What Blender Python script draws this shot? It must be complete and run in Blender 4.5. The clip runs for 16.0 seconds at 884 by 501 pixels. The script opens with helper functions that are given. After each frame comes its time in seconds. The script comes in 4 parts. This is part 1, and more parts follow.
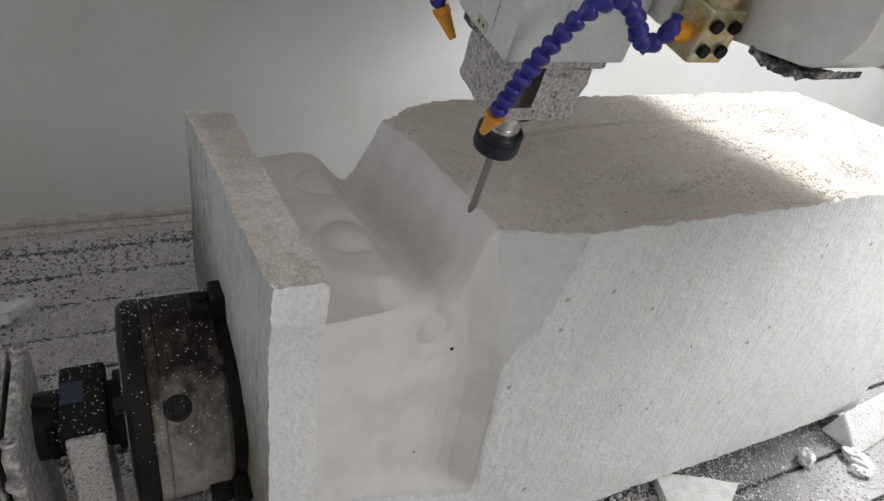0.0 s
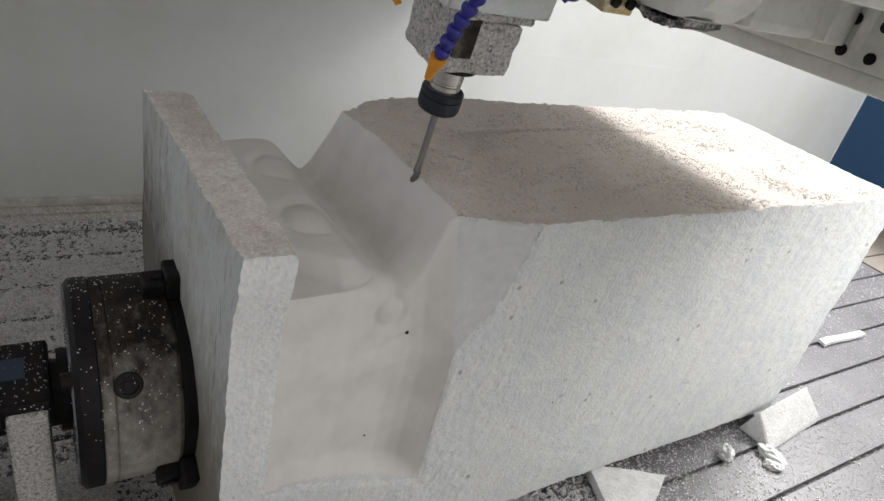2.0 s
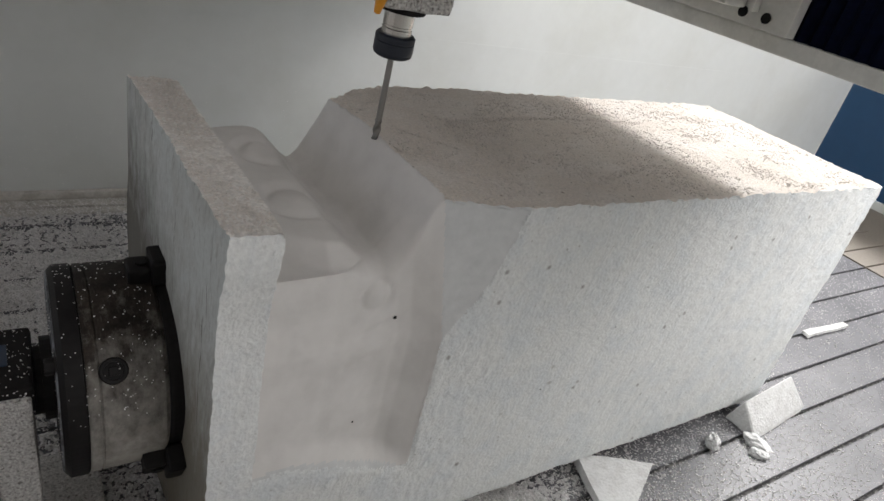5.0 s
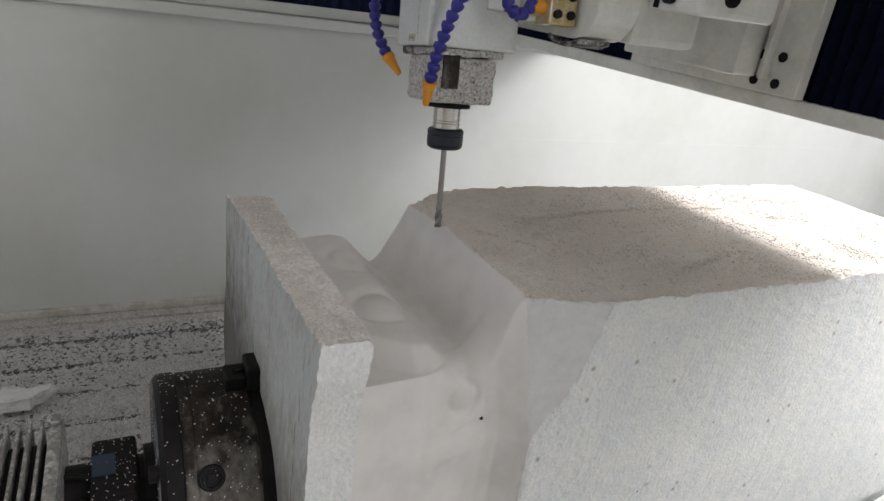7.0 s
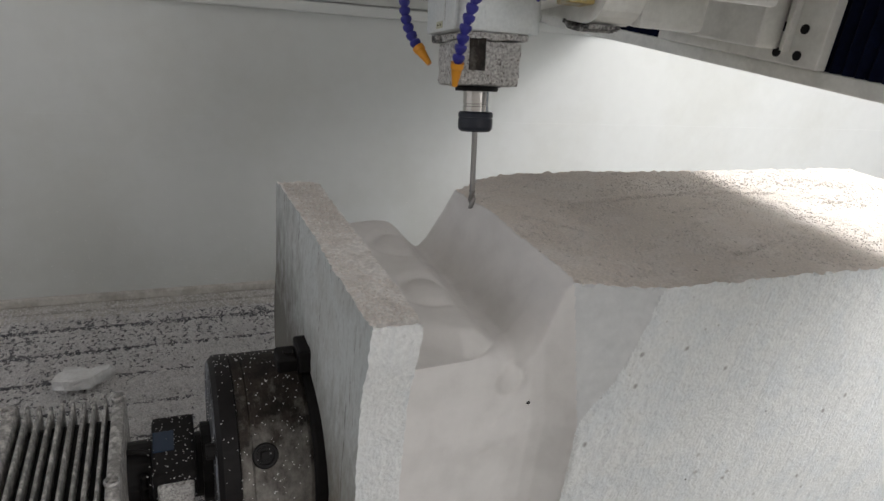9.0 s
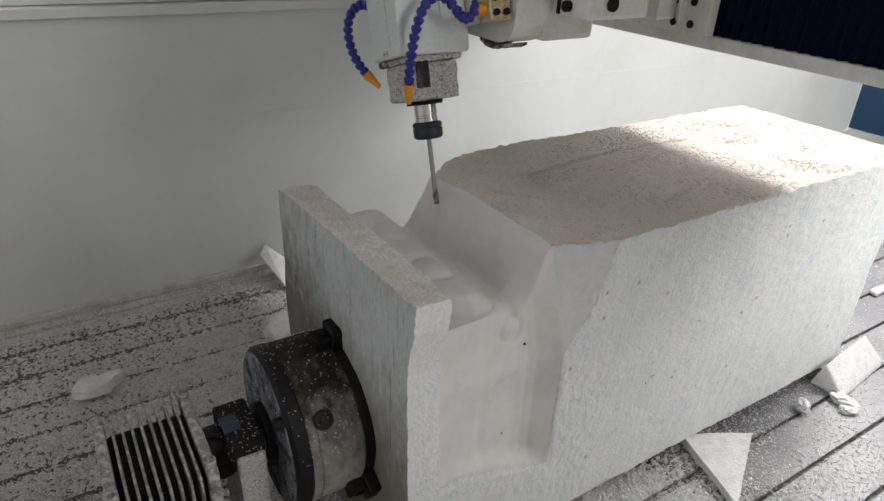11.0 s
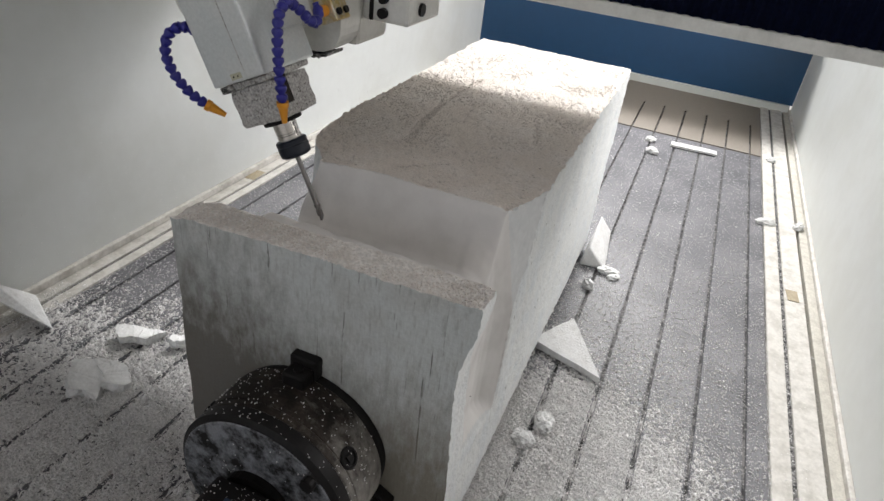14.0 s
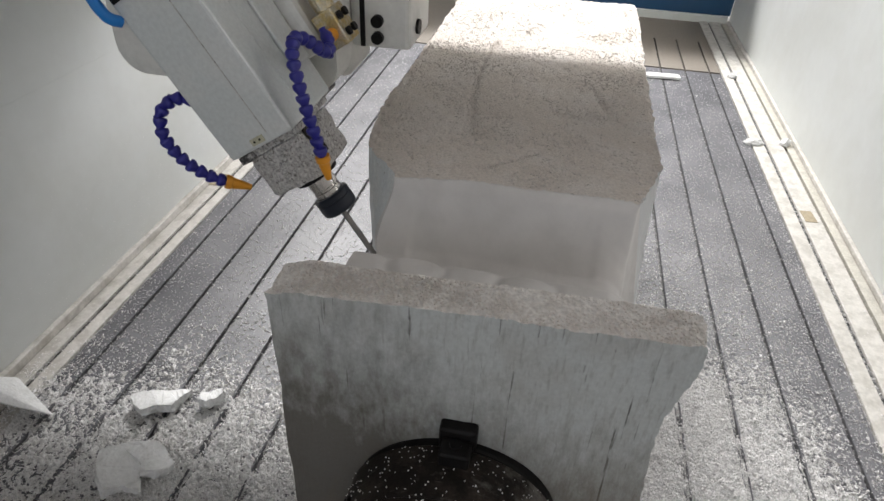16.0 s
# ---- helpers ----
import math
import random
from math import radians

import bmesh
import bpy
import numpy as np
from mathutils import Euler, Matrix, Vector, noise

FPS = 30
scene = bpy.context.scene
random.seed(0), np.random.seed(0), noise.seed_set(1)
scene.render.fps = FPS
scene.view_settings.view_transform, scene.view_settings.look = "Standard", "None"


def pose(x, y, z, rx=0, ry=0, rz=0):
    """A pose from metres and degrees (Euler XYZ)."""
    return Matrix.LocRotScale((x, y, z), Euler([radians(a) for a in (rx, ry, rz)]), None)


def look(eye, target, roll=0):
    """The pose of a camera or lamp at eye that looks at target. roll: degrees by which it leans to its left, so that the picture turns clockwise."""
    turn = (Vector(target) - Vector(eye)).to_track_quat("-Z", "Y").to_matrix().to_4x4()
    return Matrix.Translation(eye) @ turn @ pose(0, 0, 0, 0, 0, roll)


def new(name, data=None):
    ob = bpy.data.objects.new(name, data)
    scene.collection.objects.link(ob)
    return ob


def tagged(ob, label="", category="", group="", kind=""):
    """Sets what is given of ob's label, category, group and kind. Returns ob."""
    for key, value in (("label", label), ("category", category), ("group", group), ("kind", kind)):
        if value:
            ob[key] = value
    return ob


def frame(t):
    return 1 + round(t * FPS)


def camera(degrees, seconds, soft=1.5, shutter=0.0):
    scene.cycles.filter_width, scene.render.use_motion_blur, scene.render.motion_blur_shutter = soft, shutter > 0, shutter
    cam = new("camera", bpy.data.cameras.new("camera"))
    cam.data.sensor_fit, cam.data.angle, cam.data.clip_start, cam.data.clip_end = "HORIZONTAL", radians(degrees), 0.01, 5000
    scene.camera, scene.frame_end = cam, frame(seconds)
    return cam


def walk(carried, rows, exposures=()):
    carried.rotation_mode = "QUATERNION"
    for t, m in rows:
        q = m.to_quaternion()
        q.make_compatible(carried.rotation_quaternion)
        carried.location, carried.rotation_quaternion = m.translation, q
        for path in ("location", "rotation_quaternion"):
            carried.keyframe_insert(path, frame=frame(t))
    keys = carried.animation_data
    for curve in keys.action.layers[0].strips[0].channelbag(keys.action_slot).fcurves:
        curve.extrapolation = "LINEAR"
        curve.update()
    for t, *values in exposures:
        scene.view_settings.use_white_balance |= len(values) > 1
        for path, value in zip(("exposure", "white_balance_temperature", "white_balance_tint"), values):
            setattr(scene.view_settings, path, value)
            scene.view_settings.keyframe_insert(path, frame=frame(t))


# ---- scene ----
cam = camera(68.8, 16.0)
PATH = [
    (0, (-0.123, -0.556, 1.094), (0.735, 0.922, 0.055), 9.2),
    (0.5, (-0.153, -0.593, 1.131), (0.722, 0.921, 0.161), 8.4),
    (1, (-0.175, -0.593, 1.109), (0.735, 0.893, 0.127), 8.8),
    (1.5, (-0.181, -0.581, 1.08), (0.791, 0.875, 0.113), 10.6),
    (2, (-0.174, -0.583, 1.07), (0.869, 0.823, 0.104), 14.4),
    (2.5, (-0.177, -0.587, 1.072), (0.938, 0.784, 0.136), 16.0),
    (3, (-0.175, -0.59, 1.069), (0.944, 0.772, 0.123), 15.8),
    (5.5, (-0.177, -0.596, 1.048), (0.861, 0.819, 0.09), 13.7),
    (6, (-0.184, -0.597, 1.06), (0.772, 0.923, 0.178), 10.6),
    (6.5, (-0.184, -0.599, 1.067), (0.698, 1.032, 0.317), 8.3),
    (7, (-0.187, -0.599, 1.067), (0.698, 1.03, 0.317), 8.3),
    (7.5, (-0.196, -0.594, 1.065), (0.662, 1.046, 0.31), 8.6),
    (8, (-0.202, -0.596, 1.067), (0.606, 1.077, 0.327), 7.0),
    (8.5, (-0.201, -0.597, 1.067), (0.573, 1.093, 0.329), 6.0),
    (9, (-0.198, -0.6, 1.064), (0.571, 1.063, 0.263), 6.9),
    (11.5, (-0.452, -0.693, 1.212), (0.592, 0.675, 0.192), 1.5),
    (12, (-0.495, -0.611, 1.204), (0.847, 0.45, 0.168), 8.0),
    (12.5, (-0.538, -0.473, 1.204), (0.879, 0.403, 0.097), 6.4),
    (13, (-0.563, -0.343, 1.211), (0.889, 0.538, 0.155), 7.6),
    (13.5, (-0.648, -0.256, 1.226), (0.877, 0.447, 0.139), 5.3),
    (14, (-0.707, -0.186, 1.224), (0.903, 0.376, 0.179), 7.3),
    (14.5, (-0.712, -0.121, 1.228), (0.915, 0.384, 0.181), 5.7),
    (15, (-0.682, -0.051, 1.253), (0.93, 0.423, 0.169), 5.2),
    (15.5, (-0.622, 0.068, 1.21), (0.972, 0.444, 0.062), 6.4),
    (16, (-0.585, 0.199, 1.195), (1.017, 0.483, 0.033), 2.6),
]
EXPOSURES = [(0, 0.0), (2, -0.06), (3, -0.1), (5.5, -0.3), (6, -0.05), (7, 0.10), (8.5, 0.0), (9, 0.0), (11.5, -0.10), (12, -0.44), (12.5, -0.32), (13, -0.18), (13.5, -0.04), (14.5, -0.02), (15, -0.05), (16, 0.0)]
walk(cam, [(t, look(eye, target, roll)) for t, eye, target, roll in PATH], exposures=EXPOSURES)

# ---- light: a hall with a high window band to the south, a skylight and an added west fill ----
world = bpy.data.worlds.new("daylight")
scene.world = world
world.use_nodes = True
wn = world.node_tree.nodes
sky = wn.new("ShaderNodeTexSky")
sky.sky_type, sky.sun_disc = "NISHITA", False
sky.sun_elevation, sky.sun_rotation = radians(42), radians(90)
world.node_tree.links.new(sky.outputs[0], wn["Background"].inputs[0])
wn["Background"].inputs[1].default_value = 0.1


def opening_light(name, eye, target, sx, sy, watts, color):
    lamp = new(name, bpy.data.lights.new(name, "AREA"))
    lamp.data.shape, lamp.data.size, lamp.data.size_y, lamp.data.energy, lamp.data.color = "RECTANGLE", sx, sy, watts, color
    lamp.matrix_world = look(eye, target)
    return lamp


opening_light("south_window_daylight", (2.65, -2.38, 2.3), (0.9, 0.0, 0.4), 3.2, 1.6, 140, (1.0, 0.965, 0.955))
opening_light("skylight_daylight", (7.5, 1.95, 6.55), (2.6, 0.7, 0.0), 4.4, 0.8, 1350, (1.0, 0.98, 0.97))
# unseen west light, added to brighten the bed's left and the west faces
opening_light("west_fill_light", (-4.95, 1.0, 2.4), (0.0, 0.6, 0.3), 4.0, 1.8, 25, (1.0, 0.965, 0.955))


# ---- materials ----
def mat(name, color, rough=0.6, metal=0.0, grain=0.0, grain_size=0.01, bump=0.0, second=None, second_size=0.1, second_range=(0.45, 0.62), island=0.0):
    """A surface with fine grain, a larger second tone (dust, stain, wear) and relief, in metres."""
    m = bpy.data.materials.new(name)
    m.use_nodes = True
    nt = m.node_tree
    N, L = nt.nodes, nt.links
    b = N["Principled BSDF"]
    b.inputs["Roughness"].default_value, b.inputs["Metallic"].default_value = rough, metal
    tc = N.new("ShaderNodeTexCoord")
    base = N.new("ShaderNodeRGB")
    base.outputs[0].default_value = (*color, 1)
    out = base.outputs[0]
    fine = N.new("ShaderNodeTexNoise")
    fine.inputs["Scale"].default_value, fine.inputs["Detail"].default_value = 1 / grain_size, 6
    L.new(tc.outputs["Object"], fine.inputs["Vector"])
    if second:
        big = N.new("ShaderNodeTexNoise")
        big.inputs["Scale"].default_value, big.inputs["Detail"].default_value, big.inputs["Roughness"].default_value = 1 / second_size, 8, 0.65
        L.new(tc.outputs["Object"], big.inputs["Vector"])
        ramp = N.new("ShaderNodeMapRange")
        ramp.inputs[1].default_value, ramp.inputs[2].default_value = second_range
        L.new(big.outputs[0], ramp.inputs[0])
        mix = N.new("ShaderNodeMix")
        mix.data_type = "RGBA"
        L.new(ramp.outputs[0], mix.inputs[0])
        L.new(out, mix.inputs[6])
        mix.inputs[7].default_value = (*second, 1)
        out = mix.outputs[2]
    if grain:
        mr = N.new("ShaderNodeMapRange")
        mr.inputs[1].default_value, mr.inputs[2].default_value = 0.3, 0.7
        mr.inputs[3].default_value, mr.inputs[4].default_value = 1 - grain, 1 + grain * 0.6
        L.new(fine.outputs[0], mr.inputs[0])
        mul = N.new("ShaderNodeVectorMath")
        mul.operation = "SCALE"
        L.new(out, mul.inputs[0])
        L.new(mr.outputs[0], mul.inputs["Scale"])
        out = mul.outputs[0]
    if island:
        geo = N.new("ShaderNodeNewGeometry")
        mr2 = N.new("ShaderNodeMapRange")
        mr2.inputs[3].default_value, mr2.inputs[4].default_value = 1 - island, 1.0
        L.new(geo.outputs["Random Per Island"], mr2.inputs[0])
        mul2 = N.new("ShaderNodeVectorMath")
        mul2.operation = "SCALE"
        L.new(out, mul2.inputs[0])
        L.new(mr2.outputs[0], mul2.inputs["Scale"])
        out = mul2.outputs[0]
    L.new(out, b.inputs["Base Color"])
    if bump:
        bp = N.new("ShaderNodeBump")
        bp.inputs["Strength"].default_value, bp.inputs["Distance"].default_value = 1.0, bump
        L.new(fine.outputs[0], bp.inputs["Height"])
        L.new(bp.outputs[0], b.inputs["Normal"])
    return m


def streaked(m, color2, scale, amount, bump, spots=0.0, spot_color=(0.3, 0.28, 0.25), centre=None, low=0.5, high=0.75, blot_scale=(14, 14, 14), reach=0.17, tilt=0.0, bend=0.0):
    """Adds stretched streaks, small pits and, round a centre, a grimy stain to a surface made by mat()."""
    nt = m.node_tree
    N, L = nt.nodes, nt.links
    b = N["Principled BSDF"]
    tc = N.new("ShaderNodeTexCoord")
    lean = N.new("ShaderNodeMapping")
    lean.inputs["Rotation"].default_value = (0, radians(-tilt), 0)
    L.new(tc.outputs["Object"], lean.inputs[0])
    mp = N.new("ShaderNodeMapping")
    mp.inputs["Scale"].default_value = scale
    L.new(lean.outputs[0], mp.inputs[0])
    st = N.new("ShaderNodeTexNoise")
    st.inputs["Scale"].default_value, st.inputs["Detail"].default_value, st.inputs["Distortion"].default_value = 1.0, 6, bend
    L.new(mp.outputs[0], st.inputs["Vector"])
    mr = N.new("ShaderNodeMapRange")
    mr.inputs[1].default_value, mr.inputs[2].default_value, mr.inputs[4].default_value = low, high, amount
    L.new(st.outputs[0], mr.inputs[0])
    fac = mr.outputs[0]
    if centre:
        dist = N.new("ShaderNodeVectorMath")
        dist.operation = "DISTANCE"
        dist.inputs[1].default_value = centre
        L.new(tc.outputs["Object"], dist.inputs[0])
        blot = N.new("ShaderNodeTexNoise")
        blot.inputs["Scale"].default_value, blot.inputs["Detail"].default_value, blot.inputs["Roughness"].default_value = 1.0, 9, 0.7
        bmap = N.new("ShaderNodeMapping")
        bmap.inputs["Scale"].default_value = blot_scale
        L.new(tc.outputs["Object"], bmap.inputs[0])
        L.new(bmap.outputs[0], blot.inputs["Vector"])
        wob = N.new("ShaderNodeMath")
        wob.operation = "MULTIPLY_ADD"
        L.new(blot.outputs[0], wob.inputs[0])
        wob.inputs[1].default_value = -0.42
        L.new(dist.outputs["Value"], wob.inputs[2])
        near = N.new("ShaderNodeMapRange")
        near.inputs[1].default_value, near.inputs[2].default_value, near.inputs[3].default_value, near.inputs[4].default_value = reach - 0.24, reach, 0.82, 0.0
        L.new(wob.outputs[0], near.inputs[0])
        mx = N.new("ShaderNodeMath")
        mx.operation = "MAXIMUM"
        L.new(fac, mx.inputs[0])
        L.new(near.outputs[0], mx.inputs[1])
        fac = mx.outputs[0]
    src = b.inputs["Base Color"].links[0].from_socket
    mix = N.new("ShaderNodeMix")
    mix.data_type = "RGBA"
    L.new(fac, mix.inputs[0])
    L.new(src, mix.inputs[6])
    mix.inputs[7].default_value = (*color2, 1)
    out = mix.outputs[2]
    if spots:
        vo = N.new("ShaderNodeTexVoronoi")
        vo.inputs["Scale"].default_value = spots
        L.new(tc.outputs["Object"], vo.inputs["Vector"])
        sm = N.new("ShaderNodeMapRange")
        sm.inputs[1].default_value, sm.inputs[2].default_value, sm.inputs[3].default_value, sm.inputs[4].default_value = 0.05, 0.13, 0.75, 0.0
        L.new(vo.outputs["Distance"], sm.inputs[0])
        cut = N.new("ShaderNodeMath")
        cut.operation = "GREATER_THAN"
        cut.inputs[1].default_value = 0.55
        sep = N.new("ShaderNodeSeparateColor")
        L.new(vo.outputs["Color"], sep.inputs[0])
        L.new(sep.outputs[0], cut.inputs[0])
        both = N.new("ShaderNodeMath")
        both.operation = "MULTIPLY"
        L.new(sm.outputs[0], both.inputs[0])
        L.new(cut.outputs[0], both.inputs[1])
        mix2 = N.new("ShaderNodeMix")
        mix2.data_type = "RGBA"
        L.new(both.outputs[0], mix2.inputs[0])
        L.new(out, mix2.inputs[6])
        mix2.inputs[7].default_value = (*spot_color, 1)
        out = mix2.outputs[2]
    L.new(out, b.inputs["Base Color"])
    bp = N.new("ShaderNodeBump")
    bp.inputs["Strength"].default_value, bp.inputs["Distance"].default_value = 1.0, bump
    L.new(st.outputs[0], bp.inputs["Height"])
    if b.inputs["Normal"].links:
        L.new(b.inputs["Normal"].links[0].from_socket, bp.inputs["Normal"])
    L.new(bp.outputs[0], b.inputs["Normal"])
    return m


FOAM_TOP = mat("foam_dusty_top", (0.70, 0.645, 0.585), 0.95, grain=0.14, grain_size=0.0045, bump=0.0026, second=(0.75, 0.71, 0.665), second_size=0.11)
FOAM_RIM = mat("foam_plate_rim", (0.79, 0.77, 0.735), 0.95, grain=0.2, grain_size=0.006, bump=0.006, second=(0.64, 0.605, 0.56), second_size=0.03)
TOP_GRAIN = mat("foam_top_grains", (0.76, 0.715, 0.665), 0.95, island=0.16)
FOAM_SIDE = mat("foam_wire_cut_side", (0.75, 0.765, 0.755), 0.9, grain=0.10, grain_size=0.006, bump=0.0026, second=(0.70, 0.73, 0.74), second_size=0.09)
FOAM_CUT = mat("foam_milled", (0.71, 0.695, 0.675), 0.9, grain=0.03, grain_size=0.02, second=(0.63, 0.615, 0.595), second_size=0.08)
# smooth cut foam, its colour darkened for the shade of a turned-away facet
FOAM_FACET_SHADE = mat("foam_milled_facet_shade", (0.64, 0.652, 0.65), 0.9, grain=0.05, grain_size=0.012, bump=0.0006, second=(0.60, 0.615, 0.615), second_size=0.06)
FOAM_FACE = mat("foam_soiled_end", (0.54, 0.57, 0.56), 0.9, grain=0.08, grain_size=0.006, bump=0.0015, second=(0.46, 0.47, 0.45), second_size=0.12, second_range=(0.48, 0.7))
streaked(FOAM_SIDE, (0.64, 0.68, 0.70), (52, 52, 5), 0.28, 0.0019, spots=21, spot_color=(0.26, 0.25, 0.23), tilt=5, bend=0.35)
streaked(FOAM_SIDE, (0.60, 0.63, 0.63), (150, 150, 22), 0.14, 0.0008, spots=48, spot_color=(0.42, 0.41, 0.39), tilt=7, bend=0.6)
streaked(FOAM_TOP, (0.58, 0.52, 0.46), (60, 70, 60), 0.10, 0.001, spots=34, spot_color=(0.2, 0.17, 0.14), low=0.54, high=0.8)
streaked(FOAM_FACE, (0.045, 0.038, 0.03), (120, 120, 5), 0.8, 0.001, low=0.645, high=0.72)
streaked(FOAM_FACE, (0.075, 0.06, 0.042), (160, 160, 30), 0.25, 0.0006, centre=(0.0, 0.50, 0.30), low=0.52, high=0.75, blot_scale=(44, 44, 20), reach=0.2)
streaked(FOAM_FACE, (0.17, 0.145, 0.105), (160, 160, 30), 0.1, 0.0006, centre=(0.0, 0.10, 0.14), low=0.55, high=0.75, blot_scale=(46, 46, 16), reach=0.2)
FOAM_BIT = mat("foam_offcut", (0.76, 0.765, 0.76), 0.9, grain=0.08, grain_size=0.007, bump=0.0025, second=(0.66, 0.66, 0.65), second_size=0.03)
CRUMB = mat("foam_crumbs", (0.88, 0.87, 0.86), 0.9, island=0.2)
WALL = mat("white_painted_steel", (0.66, 0.68, 0.665), 0.45, grain=0.02, grain_size=0.05, second=(0.62, 0.635, 0.61), second_size=0.5)
BLUE = mat("blue_painted_steel", (0.009, 0.060, 0.150), 0.4, grain=0.05, grain_size=0.05)
NAVY = mat("navy_bellows_cloth", (0.006, 0.011, 0.042), 0.8, grain=0.3, grain_size=0.01)
CREAM = mat("cream_painted_casting", (0.75, 0.75, 0.715), 0.45, grain=0.05, grain_size=0.01, second=(0.64, 0.64, 0.605), second_size=0.1)
BOARD = mat("dusty_grey_board", (0.085, 0.085, 0.095), 0.42, grain=0.25, grain_size=0.005, second=(0.18, 0.178, 0.19), second_size=0.22, second_range=(0.34, 0.68))
BOARD_END = mat("beige_dusty_board", (0.20, 0.175, 0.145), 0.7, grain=0.1, grain_size=0.01)
SLOT = mat("dusty_black_slot", (0.03, 0.03, 0.03), 0.8, second=(0.24, 0.235, 0.23), second_size=0.016, second_range=(0.46, 0.56))
RAIL = mat("pale_dusty_rail", (0.62, 0.60, 0.56), 0.6, grain=0.12, grain_size=0.01, second=(0.48, 0.46, 0.42), second_size=0.05)
LEDGE = mat("beige_dusty_ledge", (0.56, 0.54, 0.48), 0.7, grain=0.15, grain_size=0.006, second=(0.46, 0.44, 0.39), second_size=0.04)
BLACK = mat("oily_black_steel", (0.010, 0.009, 0.009), 0.5, 0.0, grain=0.3, grain_size=0.01)
CHUCK = mat("dusty_worn_steel", (0.014, 0.011, 0.009), 0.55, 0.0, grain=0.3, grain_size=0.004, second=(0.05, 0.04, 0.032), second_size=0.06, second_range=(0.45, 0.68))
streaked(CHUCK, (0.44, 0.42, 0.385), (300, 60, 60), 0.12, 0.0006, centre=(-0.05, -0.145, -0.115), low=0.6, high=0.75, blot_scale=(40, 30, 30), reach=0.06)
ALU = mat("dusty_aluminium", (0.26, 0.255, 0.245), 0.55, 0.4, grain=0.3, grain_size=0.005, bump=0.001, second=(0.58, 0.565, 0.545), second_size=0.014)
STEEL = mat("bright_steel", (0.55, 0.53, 0.50), 0.25, 1.0)
TOOL = mat("tool_steel", (0.22, 0.21, 0.20), 0.35, 0.8)
SHANK = mat("dull_steel", (0.30, 0.29, 0.28), 0.4, 0.7)
NUT = mat("black_collet_nut", (0.010, 0.014, 0.024), 0.4, 0.1)
HOSE = mat("blue_plastic_hose", (0.02, 0.02, 0.22), 0.35)
ORANGE = mat("orange_plastic_nozzle", (0.72, 0.30, 0.02), 0.4)
BRASS = mat("dusty_brass", (0.55, 0.42, 0.18), 0.4, 0.7, grain=0.2, grain_size=0.004, second=(0.6, 0.56, 0.45), second_size=0.02)
CLOGGED = mat("dust_clogged_metal", (0.58, 0.57, 0.55), 0.9, grain=0.4, grain_size=0.004, bump=0.006, second=(0.22, 0.205, 0.19), second_size=0.006, second_range=(0.54, 0.64))
HEADPAINT = mat("dusty_head_cover", (0.60, 0.635, 0.63), 0.38, 0.1, grain=0.08, grain_size=0.006, second=(0.64, 0.66, 0.65), second_size=0.09)
CHUCK_BACK = mat("black_plate_pale_dust", (0.014, 0.013, 0.012), 0.6, 0.0, grain=0.2, grain_size=0.004, second=(0.24, 0.25, 0.27), second_size=0.028, second_range=(0.40, 0.60))
NAVYPAINT = mat("dark_blue_paint", (0.006, 0.024, 0.058), 0.35)
TAPE = mat("brown_tape", (0.36, 0.30, 0.20), 0.5, grain=0.2, grain_size=0.01)
STICKER = mat("faded_yellow_sticker", (0.50, 0.49, 0.36), 0.6, grain=0.2, grain_size=0.004)
RED = mat("red_lever_paint", (0.5, 0.02, 0.04), 0.4)
SEAL = mat("dusty_black_seal", (0.05, 0.05, 0.05), 0.8, grain=0.4, grain_size=0.003, second=(0.42, 0.41, 0.39), second_size=0.012, second_range=(0.42, 0.6))
DUST = mat("drifted_foam_dust", (0.80, 0.79, 0.78), 0.95, grain=0.4, grain_size=0.0035, bump=0.0055, second=(0.62, 0.61, 0.60), second_size=0.05)
HALL = mat("hall_plaster", (0.50, 0.49, 0.48), 0.9, grain=0.05, grain_size=0.1)
HALLFLOOR = mat("hall_concrete", (0.3, 0.295, 0.29), 0.8, grain=0.1, grain_size=0.05)
TUBE = mat("blue_air_tube", (0.02, 0.22, 0.65), 0.3)

for m in (BLACK, CHUCK, CHUCK_BACK, NAVY):
    m.node_tree.nodes["Principled BSDF"].inputs["Specular IOR Level"].default_value = 0.18


# ---- helpers for building ----
def part(name, bm, material, parent=None, label="", smooth=False):
    me = bpy.data.meshes.new(name)
    bm.to_mesh(me)
    bm.free()
    me.materials.append(material)
    if smooth:
        me.shade_smooth()
    ob = new(name, me)
    ob.parent = parent
    if label:
        ob["label"] = label
    return ob


def base(name, m, label, category, group="", kind=""):
    ob = new(name)
    ob.matrix_world = m
    return tagged(ob, label, category, group, kind)


def box(x0, x1, y0, y1, z0, z1, bevel=0.0, seg=2, bm=None):
    own = bm is None
    bm = bm or bmesh.new()
    r = bmesh.ops.create_cube(bm, size=1)
    bmesh.ops.transform(bm, verts=r["verts"], matrix=Matrix.Translation(((x0 + x1) / 2, (y0 + y1) / 2, (z0 + z1) / 2)) @ Matrix.Diagonal((x1 - x0, y1 - y0, z1 - z0, 1)))
    if bevel and own:
        bmesh.ops.bevel(bm, geom=bm.edges[:], offset=bevel, segments=seg, affect="EDGES", profile=0.6)
    return bm


